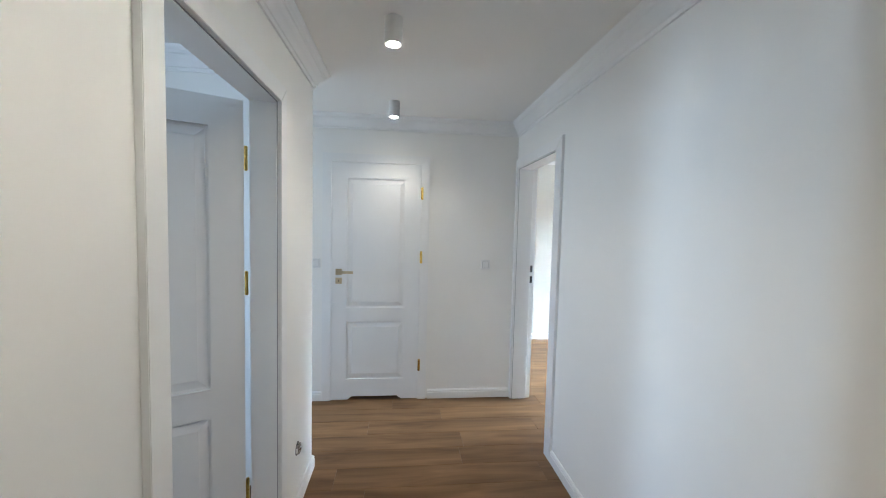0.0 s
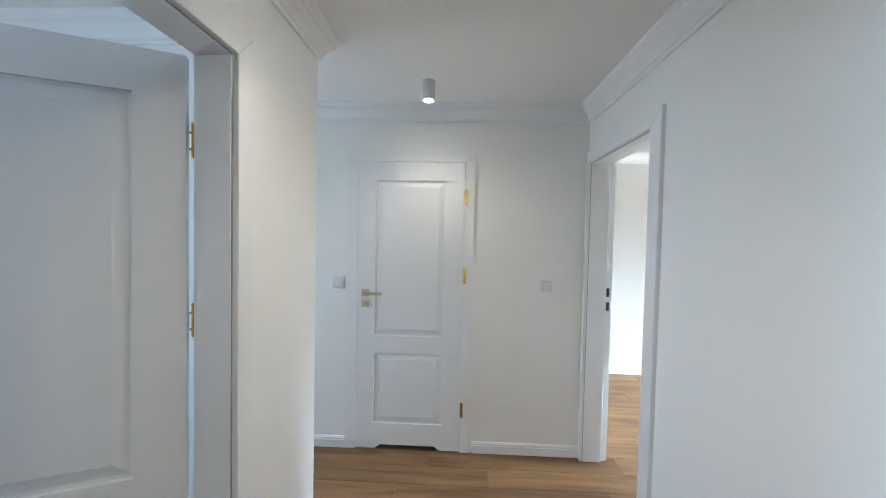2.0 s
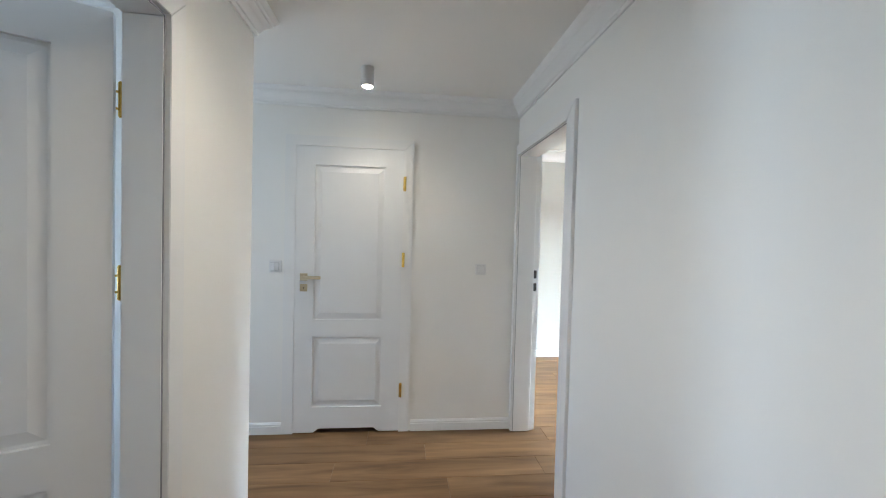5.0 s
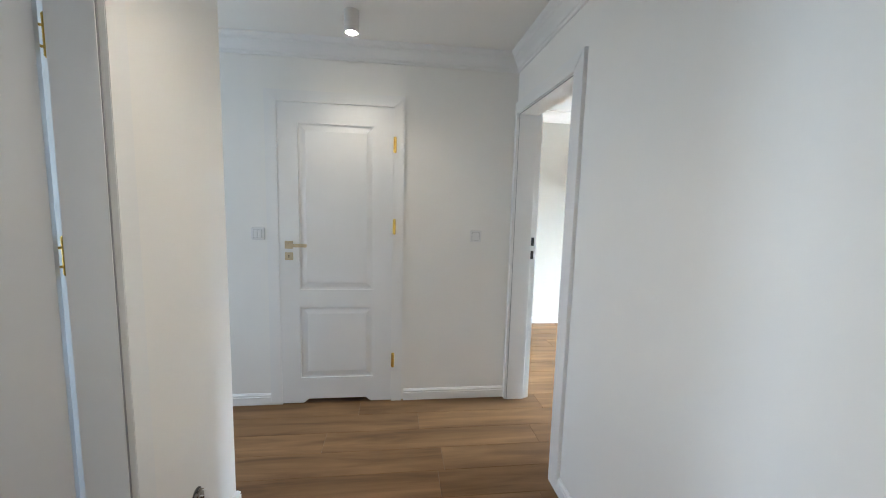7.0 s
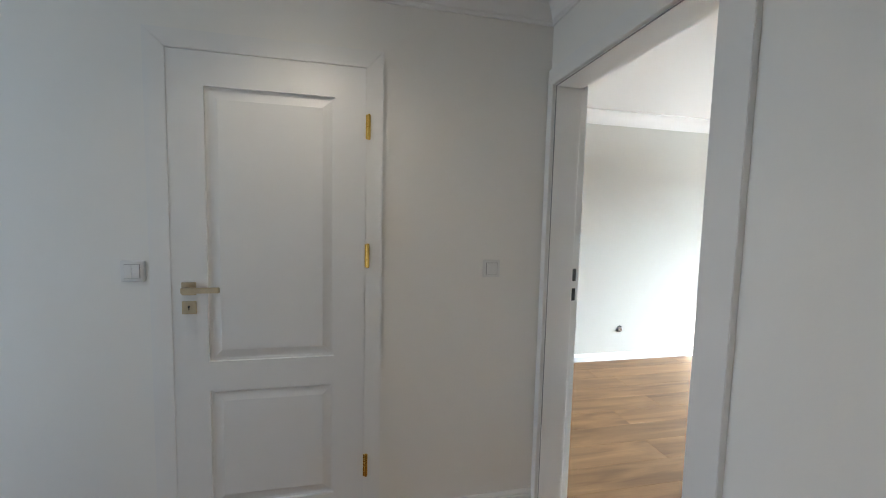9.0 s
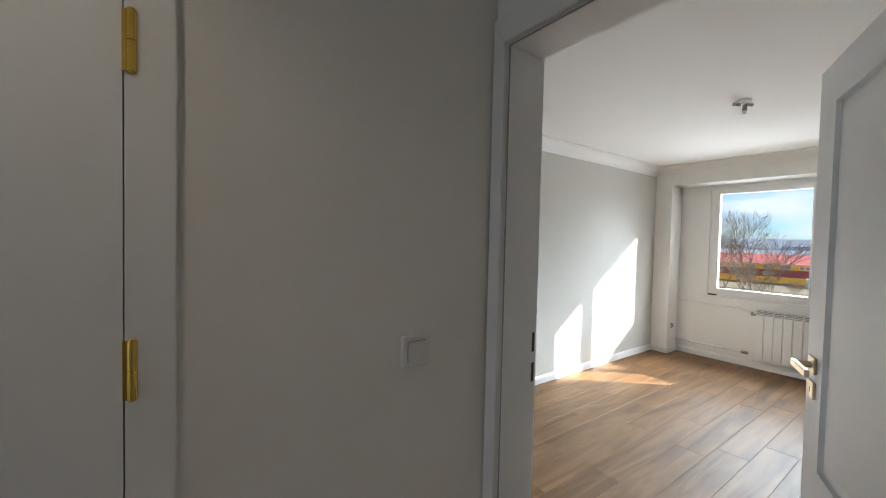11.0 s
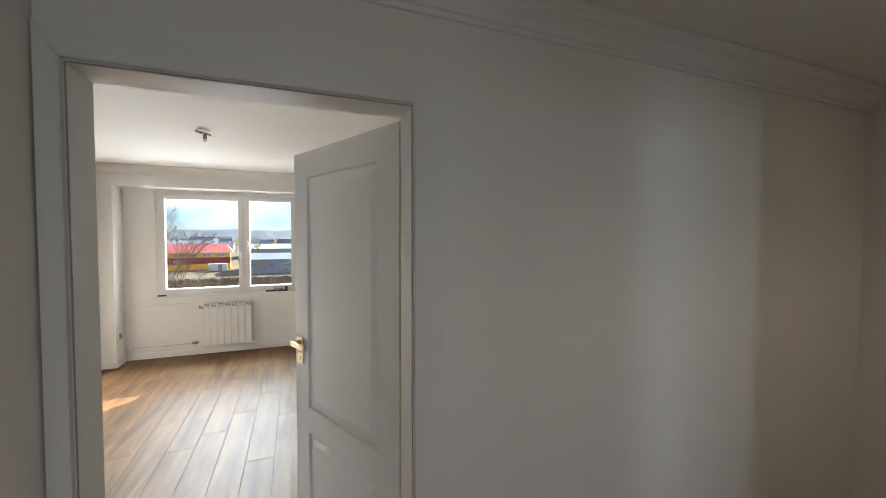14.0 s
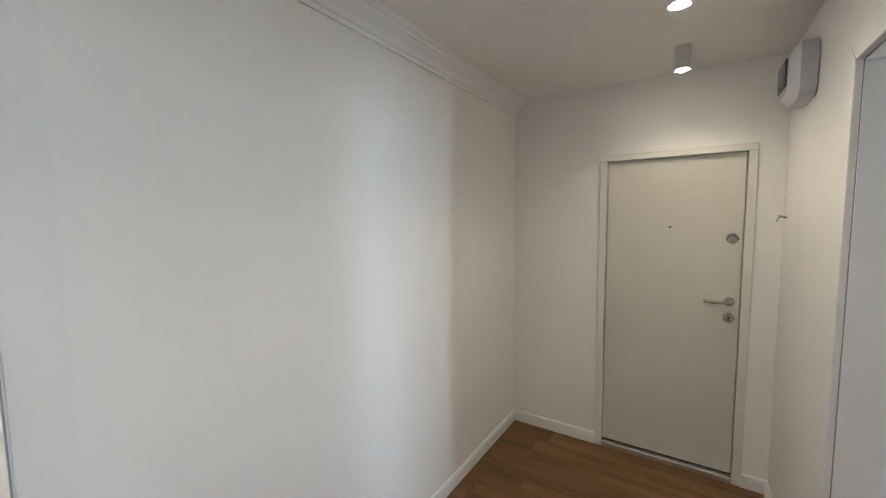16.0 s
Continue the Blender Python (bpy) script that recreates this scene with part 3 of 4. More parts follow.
# ---- window ----
def room_window():
    w = tagged(empty("window_1", pose(RX1, 0, 0)), "white plastic two-sash window overlooking the town", "window", kind="structure")
    P = M_PLASTIC
    x0, x1 = 0.015, 0.085
    fr = 0.052
    for a, b, c, d, nm in ((WY0, WY0 + fr, WZ0, WZ1, "window_frame"), (WY1 - fr, WY1, WZ0, WZ1, "window_frame"),
                           (WY0 + fr, WY1 - fr, WZ0, WZ0 + fr, "window_frame"), (WY0 + fr, WY1 - fr, WZ1 - fr, WZ1, "window_frame")):
        part(nm, bevelled(x0, x1, a + 0.0002, b - 0.0002, c + 0.0002, d - 0.0002, 0.004), P, w)
    ym = 0.133
    part("mullion", bevelled(x0, x1, ym - 0.02, ym + 0.02, WZ0 + fr, WZ1 - fr, 0.004), P, w)
    for ya, yb in ((WY0 + 0.04, ym - 0.008), (ym + 0.008, WY1 - 0.04)):
        za, zb, s = WZ0 + 0.030, WZ1 - 0.042, 0.066
        sash = part("sash", bevelled(x0 - 0.014, x1 - 0.02, ya, ya + s, za, zb, 0.006), P, w)
        part("sash_stile", bevelled(x0 - 0.014, x1 - 0.02, yb - s, yb, za, zb, 0.006), P, sash)
        part("sash_rail", bevelled(x0 - 0.0135, x1 - 0.02, ya + s, yb - s, za, za + s, 0.006), P, sash)
        part("sash_rail", bevelled(x0 - 0.0135, x1 - 0.02, ya + s, yb - s, zb - s, zb, 0.006), P, sash)
        g = part("pane", bevelled(0.020, 0.026, ya + s - 0.012, yb - s + 0.012, za + s - 0.012, zb - s + 0.012, 0), M_GLASS, sash)
        g.visible_shadow = False
    for yy in (ym - 0.041,):
        hb = part("window_handle", bevelled(x0 - 0.026, x0 - 0.014, yy - 0.014, yy + 0.014, 1.49, 1.56, 0.003), P, w)
        part("grip", bevelled(x0 - 0.058, x0 - 0.044, yy - 0.010, yy + 0.010, 1.41, 1.54, 0.004), P, hb)
        part("neck", bevelled(x0 - 0.046, x0 - 0.026, yy - 0.008, yy + 0.008, 1.518, 1.536, 0.002), P, hb)
    part("window_sill", bevelled(-0.018, 0.30, WY0 - 0.02, WY1 + 0.03, WZ0 - 0.022, WZ0 - 0.001, 0.004), M_PLASTIC, w)
    return w


room_window()


# ---- lamps ----
def spot_lamp(m):
    o = tagged(empty("ceiling_spot", m), "white cylindrical surface-mounted ceiling spot, lit", "ceiling lamp", "hall ceiling spots")
    bm = bmesh.new()
    prof = [(0.0, 0), (0.038, 0), (0.0395, -0.002), (0.0395, -0.113), (0.037, -0.115), (0.030, -0.113), (0.030, -0.096), (0.0, -0.096)]
    ring = []
    n = 32
    for r, z in prof:
        ring.append([bm.verts.new((r * math.cos(2 * math.pi * i / n), r * math.sin(2 * math.pi * i / n), z)) for i in range(n)] if r else [bm.verts.new((0, 0, z))])
    for a, b in zip(ring, ring[1:]):
        for i in range(n):
            fa = [a[i % len(a)], a[(i + 1) % len(a)], b[(i + 1) % len(b)], b[i % len(b)]]
            seen = []
            for v in fa:
                if v not in seen:
                    seen.append(v)
            bm.faces.new(seen)
    part("housing", bm, M_LAMP, o, smooth=True)
    bm = bmesh.new()
    bmesh.ops.create_uvsphere(bm, u_segments=24, v_segments=12, radius=0.0245, matrix=Matrix.Translation((0, 0, -0.106)) @ Matrix.Diagonal((1, 1, 0.7, 1)))
    part("bulb", bm, M_BULB, o, "glowing bulb", smooth=True)
    return o


LAMPS = [(-1.075, -0.44), (-1.055, -1.58), (-1.07, -2.37), (-1.06, -3.08)]
base_spot = spot_lamp(pose(LAMPS[0][0], LAMPS[0][1], CEIL - 0.001))
for x, y in LAMPS[1:]:
    copy_thing(base_spot, pose(x, y, CEIL - 0.001))
for x, y in LAMPS:
    d = bpy.data.lights.new("spot_beam", "SPOT")
    d.energy, d.spot_size, d.spot_blend, d.shadow_soft_size, d.color = SPOT_W, radians(140), 0.9, 0.025, (1.0, 0.86, 0.68)
    o = new("spot_beam", d)
    o.matrix_world = pose(x, y, CEIL - 0.140)


def pendant_stub():
    o = tagged(empty("ceiling_socket", pose(2.50, 0.138, RCEIL)), "bare bulb socket on wires at the ceiling", "lamp socket")
    bm = bmesh.new()
    cyl(bm, (0, 0, -0.012), (0, 0, 1), 0.045, 0.012, 28)
    cyl(bm, (0, 0, -0.030), (0, 0, 1), 0.012, 0.02, 16)
    part("base_plate", bm, M_PLASTIC, o, smooth=True)
    bm = bmesh.new()
    cyl(bm, (-0.02, 0.01, -0.028), (-0.3, 0.8, 0.1), 0.011, 0.05, 14)
    cyl(bm, (0.02, -0.01, -0.026), (0.9, -0.5, 0.0), 0.011, 0.045, 14)
    part("terminal", bm, M_STEEL, o, "metal wire terminal", smooth=True)
    bm = bmesh.new()
    cyl(bm, (0.0, -0.005, -0.075), (0.15, 0, 1), 0.015, 0.05, 18, 0.012)
    part("socket", bm, M_MORTAR, o, "grey lamp socket", smooth=True)
    bm = bmesh.new()
    cyl(bm, (-0.004, -0.005, -0.10), (0.15, 0, 1), 0.012, 0.028, 18)
    part("contact", bm, M_PLASTIC, o, smooth=True)


pendant_stub()


# ---- switches and sockets ----
def wall_switch(m, rockers=1, label="white light switch on the wall"):
    """Local x across, z up, -y off the wall."""
    o = tagged(empty("light_switch", m), label, "light switch")
    part("plate", bevelled(-0.041, 0.041, -0.015, -0.0003, -0.041, 0.041, 0.004), M_SWITCH, o)
    # thin grey sheet painting the shadow gap round the rockers
    part("rocker_gap_shade", bevelled(-0.0275, 0.0275, -0.0154, -0.0148, -0.0275, 0.0275, 0), M_SEAL_AND_GAP, o)
    w = 0.052 / rockers
    for i in range(rockers):
        part("rocker", bevelled(-0.026 + w * i + 0.0007, -0.026 + w * (i + 1) - 0.0007, -0.0205, -0.0155, -0.026, 0.026, 0.0015), M_SWITCH, o)
    return o


wall_switch(pose(-0.267, 0, 1.198), 1)
wall_switch(pose(-1.728, 0, 1.192), 2, "white two-rocker light switch beside the closed door")


def socket_hole(m, label, cover=False):
    o = tagged(empty("wall_socket", m), label, "wall socket")
    bm = bmesh.new()
    n = 28
    rings = []
    for r, y in ((0.036, -0.0004), (0.036, -0.002), (0.033, -0.002), (0.033, -0.0006)):
        rings.append([bm.verts.new((r * math.cos(2 * math.pi * i / n), y, r * math.sin(2 * math.pi * i / n))) for i in range(n)])
    for a, b in zip(rings, rings[1:]):
        for i in range(n):
            bm.faces.new((a[i], a[(i + 1) % n], b[(i + 1) % n], b[i]))
    part("box_rim", bm, M_MORTAR, o)
    bm = bmesh.new()
    cyl(bm, (0, -0.0004, 0), (0, -1, 0), 0.033, 0.0008, 28)
    part("box_back", bm, M_BLACK, o)
    part("insert", bevelled(-0.022, 0.022, -0.018, -0.0013, -0.022, 0.022, 0.004), M_STEEL, o, "metal socket insert without a cover")
    for sx in (-1, 1):
        part("claw", bevelled(sx * 0.028 - 0.005, sx * 0.028 + 0.005, -0.010, -0.0013, -0.012, 0.012, 0.002), M_PLASTIC, o)
    for dx, dz in ((0.01, 0.018), (-0.012, 0.014), (0.004, -0.02)):
        bm = bmesh.new()
        cyl(bm, (dx, -0.006, dz), (dx * 8, -1, dz * 10), 0.002, 0.028, 8)
        part("wire", bm, M_PLASTIC, o)
    return o


socket_hole(pose(XL, -1.272, 0.325, 0, 0, 90), "open wall socket with its cover missing")
socket_hole(pose(1.78, RYN, 0.33), "open wall socket low on the greige wall")
socket_hole(pose(4.82, PY0, 0.36), "open wall socket on the pilaster")


def fuse_box():
    """A shallow plastic box, chamfered towards its front, with a hinged smoked lid."""
    o = tagged(empty("fuse_box", pose(XL, -3.06, 2.19, 0, 0, 90)), "grey-white plastic fuse box with a dark window, high on the wall", "fuse box")
    bm = bmesh.new()
    rings = []
    for y, g in ((-0.0005, 0.006), (-0.006, 0.0), (-0.058, 0.0), (-0.088, 0.034), (-0.091, 0.037)):
        ring = []
        for cx, cz in ((-1, -1), (1, -1), (1, 1), (-1, 1)):
            for k in range(4):
                a = math.atan2(cz, cx) + (k - 1.5) * math.pi / 6
                ring.append(bm.verts.new((cx * (0.135 - g - 0.043) + 0.048 * math.cos(a), y, cz * (0.112 - g - 0.043) + 0.048 * math.sin(a))))
        rings.append(ring)
    n = len(rings[0])
    for a, b in zip(rings, rings[1:]):
        for k in range(n):
            bm.faces.new((a[k], a[(k + 1) % n], b[(k + 1) % n], b[k]))
    bm.faces.new(rings[0])
    bm.faces.new(rings[-1])
    part("body", bm, M_BOX, o, smooth=True)
    lid = part("lid", bevelled(-0.085, 0.085, -0.101, -0.0915, -0.056, 0.060, 0.004), M_GREYP, o, "smoked lid over the fuses", smooth=True)
    part("latch", bevelled(-0.012, 0.012, -0.105, -0.1015, -0.053, -0.040, 0.001), M_BLACK, lid)
    part("cable_entry", bevelled(-0.03, 0.03, -0.05, -0.012, 0.1165, 0.129, 0.003), M_BLACK, o, "dark cable entry on top")


fuse_box()


def wire_end():
    o = tagged(empty("cable_stub", pose(XL, -3.40, 1.57, 0, 0, 90)), "short bare cable end sticking out of the wall", "cable")
    bm = bmesh.new()
    cyl(bm, (0, -0.0002, 0), (0.0, -1, 0.2), 0.003, 0.03, 8)
    cyl(bm, (0.0, -0.03, 0.006), (0.6, -0.4, -0.7), 0.0022, 0.035, 8)
    part("sheath", bm, M_GREYP, o)
    bm = bmesh.new()
    cyl(bm, (0.004, -0.0002, 0.004), (-0.5, -0.9, 0.3), 0.0016, 0.04, 8)
    part("core", bm, M_STEEL, o)


wire_end()


# ---- radiator and pipes ----
def radiator():
    n, y0, pitch = 7, 0.635, 0.085
    o = tagged(empty("radiator", pose(RX1 - 0.03, 0, 0)), "white aluminium sectional radiator under the window", "radiator")
    z0, z1 = 0.135, 0.715
    for i in range(n):
        yc = y0 - pitch * (i + 0.5)
        bm = bevelled(-0.095, -0.080, yc - 0.0395, yc + 0.0395, z0, z1 - 0.055, 0.005, 2)
        box(bm, -0.080, -0.012, yc - 0.004, yc + 0.004, z0 + 0.02, z1 - 0.03)
        sec = part("section", bm, M_RAD, o)
        # dark filler behind the fins: the slots' inner shade put into colour
        part("slot_shade", bevelled(-0.080, -0.020, yc - 0.036, yc + 0.036, z1 - 0.054, z1 - 0.004, 0), M_MORTAR, sec, "dark block painting the shade inside the air slots")
        for k in range(3):
            zz = z1 - 0.050 + 0.0185 * k
            part("fin", bevelled(-0.095 + 0.006 * k, -0.0805, yc - 0.0385, yc + 0.0385, zz + 0.004, zz + 0.0125, 0.002, 1), M_RAD, sec)
        for sy in (-1, 1):
            part("cheek", bevelled(-0.094, -0.0805, yc + sy * 0.0365 - 0.003, yc + sy * 0.0365 + 0.003, z1 - 0.054, z1 - 0.001, 0.001, 1), M_RAD, sec)
    for zz in (z0 + 0.04, z1 - 0.06):
        bm = bmesh.new()
        cyl(bm, (-0.045, y0, zz), (0, -1, 0), 0.022, pitch * n, 20)
        part("header_tube", bm, M_RAD, o, smooth=True)
    bm = bmesh.new()
    cyl(bm, (-0.045, y0 + 0.05, z1 - 0.06), (0, -1, 0), 0.014, 0.05, 16)
    cyl(bm, (-0.045, y0 + 0.045, z1 - 0.075), (0, 0, 1), 0.011, 0.045, 16)
    part("valve", bm, M_STEEL, o, "metal radiator valve", smooth=True)
    for yy in (0.3, 0.1):
        part("bracket", bevelled(-0.012, 0.0285, yy - 0.012, yy + 0.012, 0.58, 0.62, 0.001, 1), M_RAD, o)


radiator()


def pipe(name, label, pts, r, material):
    cu = bpy.data.curves.new(name, "CURVE")
    cu.dimensions, cu.bevel_depth, cu.bevel_resolution = "3D", r, 5
    sp = cu.splines.new("POLY")
    sp.points.add(len(pts) - 1)
    for p, q in zip(sp.points, pts):
        p.co = (*q, 1)
    tmp = bpy.data.objects.new(name, cu)
    me = bpy.data.meshes.new_from_object(tmp)
    bpy.data.objects.remove(tmp)
    me.materials.clear()
    me.materials.append(material)
    for p in me.polygons:
        p.use_smooth = True
    return tagged(new(name, me), label, "pipe")


pipe("heating_pipe", "white painted heating pipe running to the radiator", [(RX1 - 0.025, PY0, 0.735), (RX1 - 0.025, 1.44, 0.716), (RX1 - 0.035, 0.80, 0.711), (RX1 - 0.06, 0.72, 0.68), (RX1 - 0.075, 0.68, 0.657)], 0.011, M_RAD)
pipe("heating_pipe", "white painted heating return pipe near the floor", [(RX1 - 0.025, PY0, 0.165), (RX1 - 0.025, 0.75, 0.170), (RX1 - 0.04, 0.71, 0.170)], 0.013, M_RAD)
bm = bmesh.new()
cyl(bm, (RX1 - 0.04, 0.78, 0.172), (0, -1, 0), 0.018, 0.07, 16)
tagged(link("pipe_coupling", bm, M_STEEL, smooth=True), "grey metal coupling on the return pipe", "pipe fitting")

# things left on the sill
def sill_tools():
    z = WZ0 - 0.001
    bm = bevelled(-0.0125, 0.022, 1.08, 1.175, 0, 0.018, 0.004)
    o = link("black_wedge", bm, M_BLACK)
    o.location = (RX1, 0, z)
    tagged(o, "small black plastic piece lying on the window sill", "plastic piece")
    t = tagged(empty("power_tool", pose(RX1 - 0.002, -0.30, z)), "black and silver hand tool lying on the sill", "tool")
    part("blade", bevelled(-0.014, 0.014, -0.14, 0.16, 0, 0.022, 0.004), M_BLACK, t)
    bm = bmesh.new()
    cyl(bm, (0, -0.08, 0.036), (0, 1, 0.05), 0.014, 0.14, 16)
    part("grip", bm, M_STEEL, t, "silver grip", smooth=True)
    bm = bmesh.new()
    cyl(bm, (0, -0.115, 0.022), (0, 0, 1), 0.018, 0.05, 16)
    part("cap", bm, M_BLACK, t, smooth=True)


sill_tools()

# ---- the town outside ----
GZ = -10.0
M_GROUND = mat("winter_grass_and_dirt", (0.105, 0.092, 0.062), 0.95, vary=0.45, scale=0.05, bump_scale=2)
M_ASPH = mat("asphalt", (0.07, 0.07, 0.072), 0.9, vary=0.2, scale=0.3)
M_YEL = mat("yellow_render", (0.78, 0.46, 0.05), 0.8, vary=0.05, scale=0.3)
M_ORANGE = mat("orange_render", (0.80, 0.36, 0.07), 0.8, vary=0.05, scale=0.3)
M_CREAM = mat("cream_render", (0.62, 0.50, 0.38), 0.8, vary=0.05, scale=0.3)
M_MAR = mat("maroon_render", (0.24, 0.045, 0.055), 0.8, vary=0.06, scale=0.3)
M_RED = mat("red_metal_roof", (0.50, 0.13, 0.13), 0.5, vary=0.08, scale=0.4)
M_ROOFG = mat("grey_metal_roof", (0.20, 0.25, 0.33), 0.5, vary=0.1, scale=0.3)
M_HALLW = mat("pale_sheet_wall", (0.28, 0.32, 0.38), 0.7, vary=0.1, scale=0.3)
# far walls and roofs are tinted bluish: distance haze put into the colour
M_HOUSE = mat("far_house_wall_hazed", (0.32, 0.34, 0.37), 0.8, vary=0.15, scale=0.2)
M_FARROOF = mat("far_dark_roof_hazed", (0.10, 0.12, 0.17), 0.7, vary=0.2, scale=0.2)
M_WIN = mat("far_window_pane", (0.22, 0.26, 0.32), 0.15, vary=0.1, scale=0.5)
M_BARK = mat("grey_brown_bark", (0.20, 0.155, 0.115), 0.9, vary=0.3, scale=2)
M_BUSH = mat("dry_brush", (0.13, 0.10, 0.062), 0.95, vary=0.3, scale=1)
# the ridge's blue is distance haze painted into its base colour
M_HILL = mat("haze_blue_wooded_ridge", (0.055, 0.095, 0.16), 1.0, vary=0.3, scale=0.01)
M_PALE = mat("pale_green_roof", (0.42, 0.47, 0.43), 0.6, vary=0.1, scale=0.2)
M_VAN = mat("white_sheet", (0.60, 0.61, 0.63), 0.5, vary=0.05)

bm = bmesh.new()
box(bm, -2500, 4500, -3500, 3500, GZ - 1, GZ)
tagged(link("ground", bm, M_GROUND), "brown winter ground reaching to the hills", "ground", kind="structure")
bm = bmesh.new()
box(bm, 112, 122, -200, 200, GZ + 0.004, GZ + 0.05)
tagged(link("road", bm, M_ASPH), "grey road in front of the yellow building", "road", kind="structure")


def gable_roof(x0, x1, y0, y1, z0, z1, over=0.5, hip=0.0):
    """A pitched roof with its ridge along y, hipped at the ends by hip metres."""
    bm = bmesh.new()
    x0, x1, y0, y1 = x0 - over, x1 + over, y0 - over, y1 + over
    xm = (x0 + x1) / 2
    lo = [bm.verts.new(p) for p in ((x0, y0, z0), (x1, y0, z0), (x1, y1, z0), (x0, y1, z0))]
    hi = [bm.verts.new(p) for p in ((xm, y0 + hip, z1), (xm, y1 - hip, z1))]
    for f in ((lo[0], lo[1], hi[0]), (lo[1], lo[2], hi[1], hi[0]), (lo[2], lo[3], hi[1]), (lo[3], lo[0], hi[0], hi[1]), (lo[3], lo[2], lo[1], lo[0])):
        bm.faces.new(f)
    return bm


def school():
    """Two storeys, banded in yellow and maroon, under a red roof. Local -x faces the flat."""
    o = tagged(empty("yellow_building", pose(150, 20.5, GZ, 0, 0, 7)), "two-storey building banded yellow and maroon under a red roof", "building")
    ln, dp, h = 46.0, 14.0, 5.9
    for z0, z1, m, lab in ((0, 1.9, M_YEL, "yellow lower band"), (1.9, 4.1, M_MAR, "maroon middle band"), (4.1, h, M_YEL, "yellow upper band")):
        bm = bmesh.new()
        box(bm, 0, dp, 0, ln, z0, z1)
        part("wall_band", bm, m, o, lab)
    part("roof", gable_roof(0, dp, 0, ln, h + 0.004, h + 2.7, 0.8, 2.0), M_RED, o, "red metal roof")
    bm = bmesh.new()
    box(bm, -0.85, -0.6, -0.8, ln + 0.8, h - 0.25, h)
    part("eaves", bm, M_VAN, o)
    for row, zz in ((0, 4.35), (1, 2.35)):
        for k in range(11):
            y = 1.7 + k * 4.1
            if row and k < 3:
                continue
            for d in (0, 1.25):
                w = part("window", bevelled(-0.06, 0.05, y + d, y + d + 1.1, zz, zz + 0.95, 0), M_VAN, o)
                part("pane", bevelled(-0.075, -0.062, y + d + 0.1, y + d + 1.0, zz + 0.12, zz + 0.85, 0), M_WIN, w)
    c = tagged(empty("white_container", pose(140, 19.5, GZ, 0, 0, 7)), "white site container beside the yellow building", "container")
    part("body", bevelled(0, 2.4, 0.5, 5.8, 0.2, 2.5, 0.05, 1), M_VAN, c)
    part("door", bevelled(-0.04, -0.002, 2.0, 3.0, 0.3, 2.3, 0), M_WIN, c)


school()


def orange_block():
    """A five-storey slab, its upper storeys orange, the lower ones cream, with balconies."""
    o = tagged(empty("apartment_block", pose(118, 41.3, GZ, 0, 0, 9)), "five-storey apartment block rendered orange and cream", "building")
    ln, dp, st = 24.0, 11.0, 3.0
    for z0, z1, m, lab in ((0, st * 3.4, M_CREAM, "cream lower storeys"), (st * 3.4, st * 5.1, M_ORANGE, "orange upper storeys")):
        bm = bmesh.new()
        box(bm, 0, dp, 0, ln, z0, z1)
        part("wall", bm, m, o, lab)
    part("roof", bevelled(-0.3, dp + 0.3, -0.3, ln + 0.3, st * 5.1 + 0.004, st * 5.1 + 0.4, 0), M_ROOFG, o)
    for k in range(5):
        for j in range(6):
            y = 1.2 + j * 3.9
            w = part("window", bevelled(-0.08, 0.05, y, y + 1.5, k * st + 1.0, k * st + 2.4, 0), M_VAN, o)
            part("pane", bevelled(-0.10, -0.082, y + 0.12, y + 1.38, k * st + 1.12, k * st + 2.28, 0), M_WIN, w)
            if j % 2:
                part("balcony", bevelled(-1.2, -0.002, y - 0.6, y + 2.1, k * st + 0.1, k * st + 0.9, 0), M_ORANGE if k > 2 else M_CREAM, o)


orange_block()


def shed(name, label, x, y, turn, ln, dp, h, rh, wallm, roofm, nwin=6):
    o = tagged(empty(name, pose(x, y, GZ, 0, 0, turn)), label, "building", "sheds and houses of the town")
    bm = bmesh.new()
    box(bm, 0, dp, 0, ln, 0, h)
    part("wall", bm, wallm, o)
    part("roof", gable_roof(0, dp, 0, ln, h + 0.004, h + rh, 0.4), roofm, o)
    for k in range(nwin):
        y0 = (k + 0.5) * ln / nwin
        part("window", bevelled(-0.05, 0.03, y0 - 0.6, y0 + 0.6, h * 0.45, h * 0.45 + 1.1, 0), M_WIN, o)


shed("warehouse", "long low warehouse with a pale blue-grey roof", 128, -38, 0, 52, 24, 4.3, 1.5, M_HALLW, M_ROOFG, 10)
shed("warehouse", "wide grey warehouse with a pale green-grey roof", 215, -40, 4, 60, 40, 5.0, 2.0, M_HALLW, M_PALE, 8)
shed("warehouse", "grey-roofed warehouse behind the yellow building", 205, 34, 8, 70, 30, 7.0, 2.2, M_HALLW, M_ROOFG, 8)


def far_houses():
    rng = random.Random(3)
    for i in range(80):
        x = rng.uniform(240, 800)
        y = x * rng.uniform(-0.25, 0.55)
        shed("house", rng.choice(("small far house under a dark pitched roof", "pale far house with a grey roof")), x, y, rng.uniform(-30, 30), rng.uniform(9, 26), rng.uniform(8, 14), rng.uniform(3, 7), rng.uniform(2, 4),
             rng.choice((M_HOUSE, M_HALLW, M_VAN)), rng.choice((M_FARROOF, M_FARROOF, M_ROOFG, M_ROOFG)), 3)


far_houses()


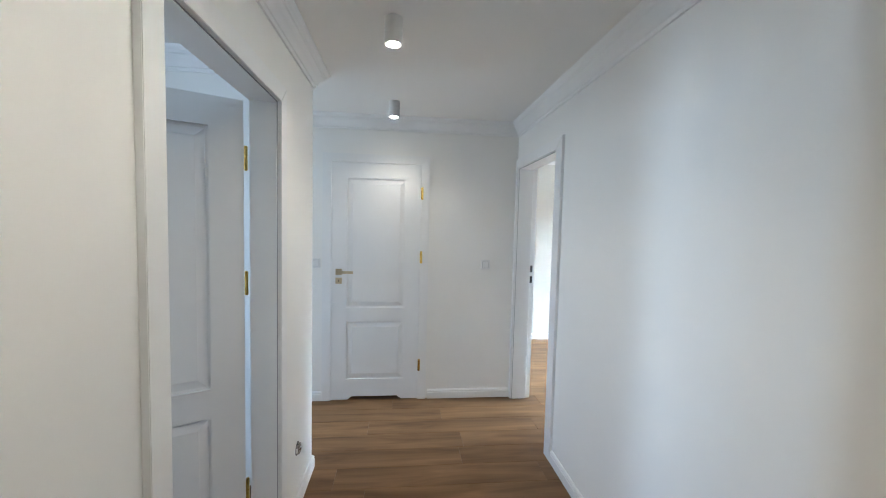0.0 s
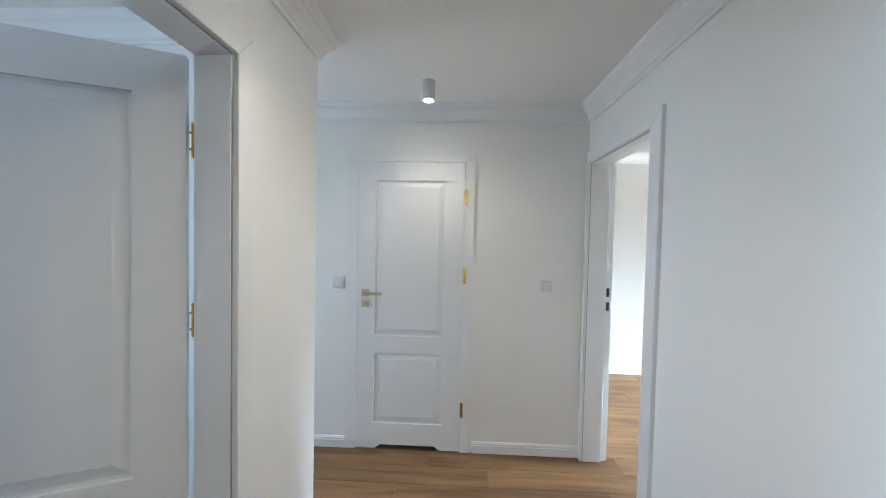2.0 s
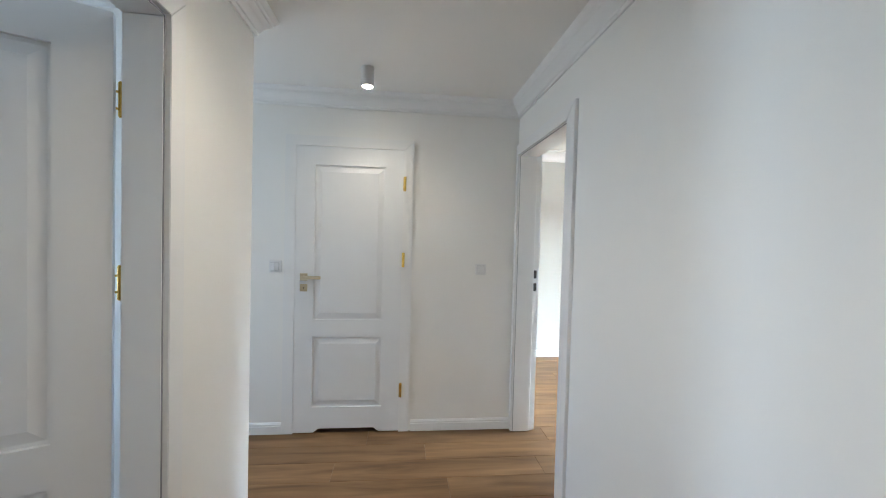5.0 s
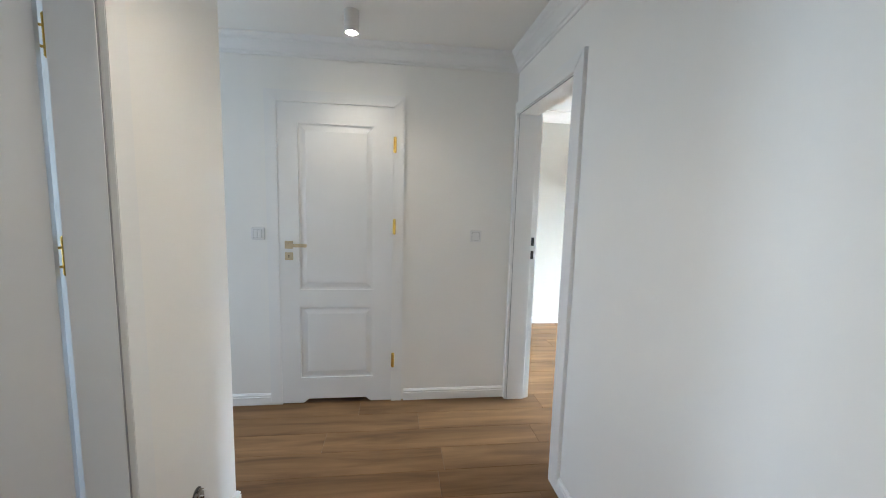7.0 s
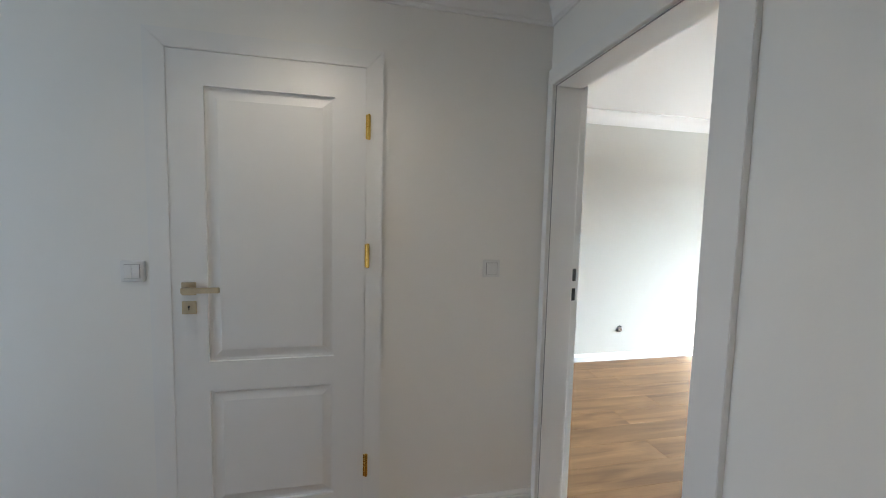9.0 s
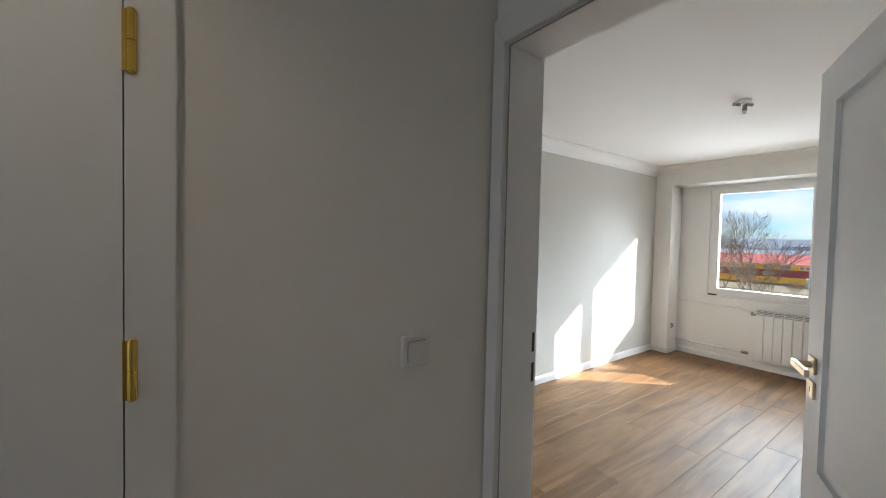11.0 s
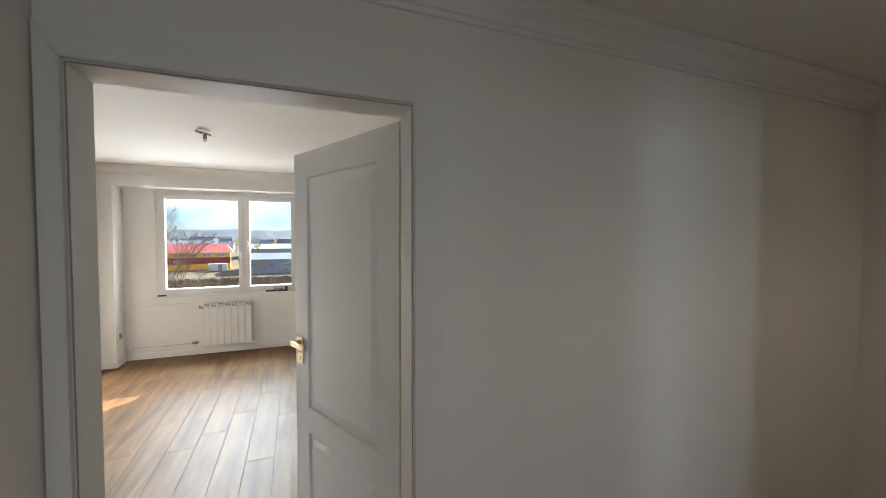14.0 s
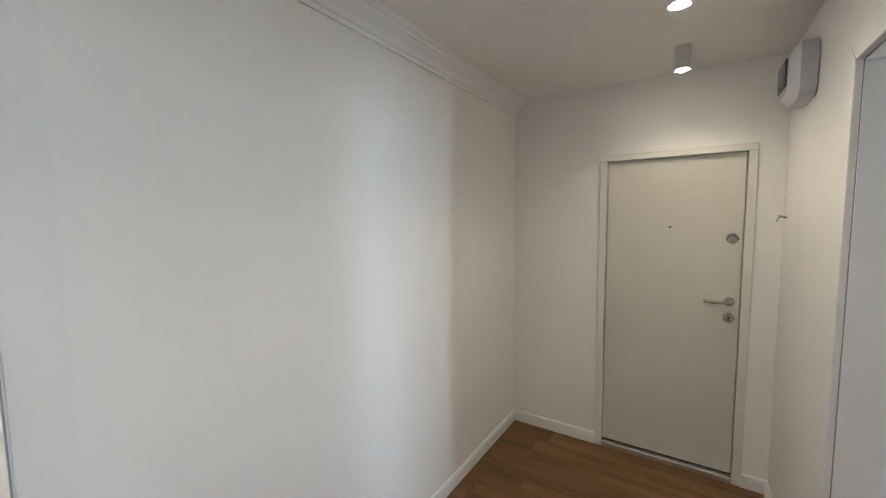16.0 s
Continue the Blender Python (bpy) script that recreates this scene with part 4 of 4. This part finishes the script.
def ridge():
    bm = bmesh.new()
    last = None
    for i in range(161):
        a = radians(-70 + 140 * i / 160)
        h = 17 + 10 * noise.noise(Vector((i * 0.11, 0, 3))) + 3.5 * noise.noise(Vector((i * 0.6, 2, 1)))
        row = []
        for d, z in ((1350, GZ), (1500, GZ + h * 0.75), (1700, GZ + h + 16), (2100, GZ)):
            row.append(bm.verts.new((d * math.cos(a), d * math.sin(a), z + noise.noise(Vector((i * 0.9, d, 0))) * 2)))
        if last:
            for k in range(3):
                bm.faces.new((last[k], last[k + 1], row[k + 1], row[k]))
        last = row
    tagged(link("hills", bm, M_HILL), "low wooded hills on the horizon, blue haze painted into their colour", "hills", kind="structure")


ridge()


def branch_tree(name, label, x, y, height, seed, spread=0.55, levels=5, thick=0.0085):
    """A bare tree: a tapering trunk that forks into limbs, boughs and twigs."""
    rng = random.Random(seed)
    o = tagged(empty(name, pose(x, y, GZ)), label, "tree", "bare trees")
    bt, bc = bmesh.new(), bmesh.new()

    def tube(bm, a, b, r0, r1, n):
        ax = (b - a).normalized()
        u = ax.orthogonal().normalized()
        v = ax.cross(u)
        ra = [bm.verts.new(a + (u * math.cos(2 * math.pi * i / n) + v * math.sin(2 * math.pi * i / n)) * r0) for i in range(n)]
        rb = [bm.verts.new(b + (u * math.cos(2 * math.pi * i / n) + v * math.sin(2 * math.pi * i / n)) * r1) for i in range(n)]
        for i in range(n):
            bm.faces.new((ra[i], ra[(i + 1) % n], rb[(i + 1) % n], rb[i]))

    def grow(a, way, length, r, lev):
        b = a + way * length
        tube(bt if lev < 2 else bc, a, b, r, r * 0.7, 6 if lev < 2 else 3)
        if lev >= levels:
            return
        for k in range(rng.choice((3, 4)) if lev else 5):
            w = (way + Vector((rng.uniform(-1, 1), rng.uniform(-1, 1), rng.uniform(-0.35, 0.75))) * spread * (1.25 if lev else 0.9)).normalized()
            grow(a + way * length * rng.uniform(0.55, 1.0), w, length * rng.uniform(0.6, 0.82), r * 0.62, lev + 1)

    grow(Vector((0, 0, -0.1)), Vector((rng.uniform(-0.08, 0.08), rng.uniform(-0.08, 0.08), 1)).normalized(), height * 0.30, height * thick, 0)
    part("trunk", bt, M_BARK, o)
    part("crown", bc, M_BARK, o, "crown of bare twigs")


for i, (x, y, h) in enumerate(((66, 17.2, 20.5), (64, 14.2, 14.0), (72, 25.0, 19.0), (90, 17.5, 7.5), (92, 25.5, 9.0), (86, 32, 10), (80, 21.0, 9.0), (108, 7.5, 7.5), (118, -3.0, 7.0), (104, 2.0, 6.5), (175, 14.0, 12.0), (96, 30.0, 11.0), (240, 30, 14), (260, 12, 13), (112, -12.0, 7.5))):
    branch_tree("tree", "bare winter tree with fine grey-brown twigs", x, y, h, 20 + i, levels=6 if i < 3 else 5, thick=0.0052 if i < 3 else 0.006)


def brush():
    rng = random.Random(9)
    bm = bmesh.new()
    for i in range(9000):
        x = rng.uniform(70, 112)
        y = x * rng.uniform(-0.15, 0.42)
        h = rng.uniform(0.2, 1.1)
        a = Vector((x, y, GZ))
        for k in range(3):
            b = a + Vector((rng.uniform(-0.7, 0.7), rng.uniform(-0.7, 0.7), h))
            s = rng.uniform(0.02, 0.06)
            bm.faces.new([bm.verts.new(p) for p in (a, b + Vector((0, s, 0)), b - Vector((s, 0, 0.3)))])
    tagged(link("brush", bm, M_BUSH), "dry brown brush on the slope below", "brush", kind="stuff")


brush()

# ---- floor planks ----
PW, PL, PY = 0.193, 1.286, 0.003
KNOWN = {-1: -1.059, -2: -0.662, -3: 0.055, -6: -1.38, -7: -1.19}


def planks(span, y0, y1):
    """Rows of planks from y0 to y1; span gives the ends of a row from its middle."""
    rng = random.Random(5)
    first, last = math.floor((y0 - PY) / PW), math.ceil((y1 - PY) / PW)
    for r in range(first, last):
        ya, yb = max(PY + r * PW, y0), min(PY + (r + 1) * PW, y1)
        off = KNOWN.get(r, rng.uniform(0, PL))
        if yb - ya < 0.01:
            continue
        x0, x1 = span((ya + yb) / 2)
        k = math.floor((x0 - off) / PL)
        while off + k * PL < x1:
            xa, xb = max(off + k * PL, x0), min(off + (k + 1) * PL, x1)
            k += 1
            if xb - xa < 0.02:
                continue
            cx, cy = (xa + xb) / 2, (ya + yb) / 2
            hx, hy, c = (xb - xa) / 2 - 0.0004, (yb - ya) / 2 - 0.0004, 0.0016
            vs = [(sx * hx, sy * hy, -0.009) for sx, sy in ((-1, -1), (1, -1), (1, 1), (-1, 1))]
            vs += [(sx * hx, sy * hy, -0.0015) for sx, sy in ((-1, -1), (1, -1), (1, 1), (-1, 1))]
            vs += [(sx * (hx - c), sy * (hy - c), 0) for sx, sy in ((-1, -1), (1, -1), (1, 1), (-1, 1))]
            fs = [(8, 9, 10, 11)]
            for a in (0, 4):
                fs += [(a + i, a + (i + 1) % 4, a + 4 + (i + 1) % 4, a + 4 + i) for i in range(4)]
            me = bpy.data.meshes.new("plank")
            me.from_pydata(vs, [], fs)
            me.materials.append(M_FLOOR)
            o = new("plank", me)
            o.location = (cx, cy, 0)
            o.parent = floor_ob


def row_span(y):
    return (-4.8 if y < 0 else RX0), (RX1 if y > RYS else RX0)


planks(row_span, YS, RYN)
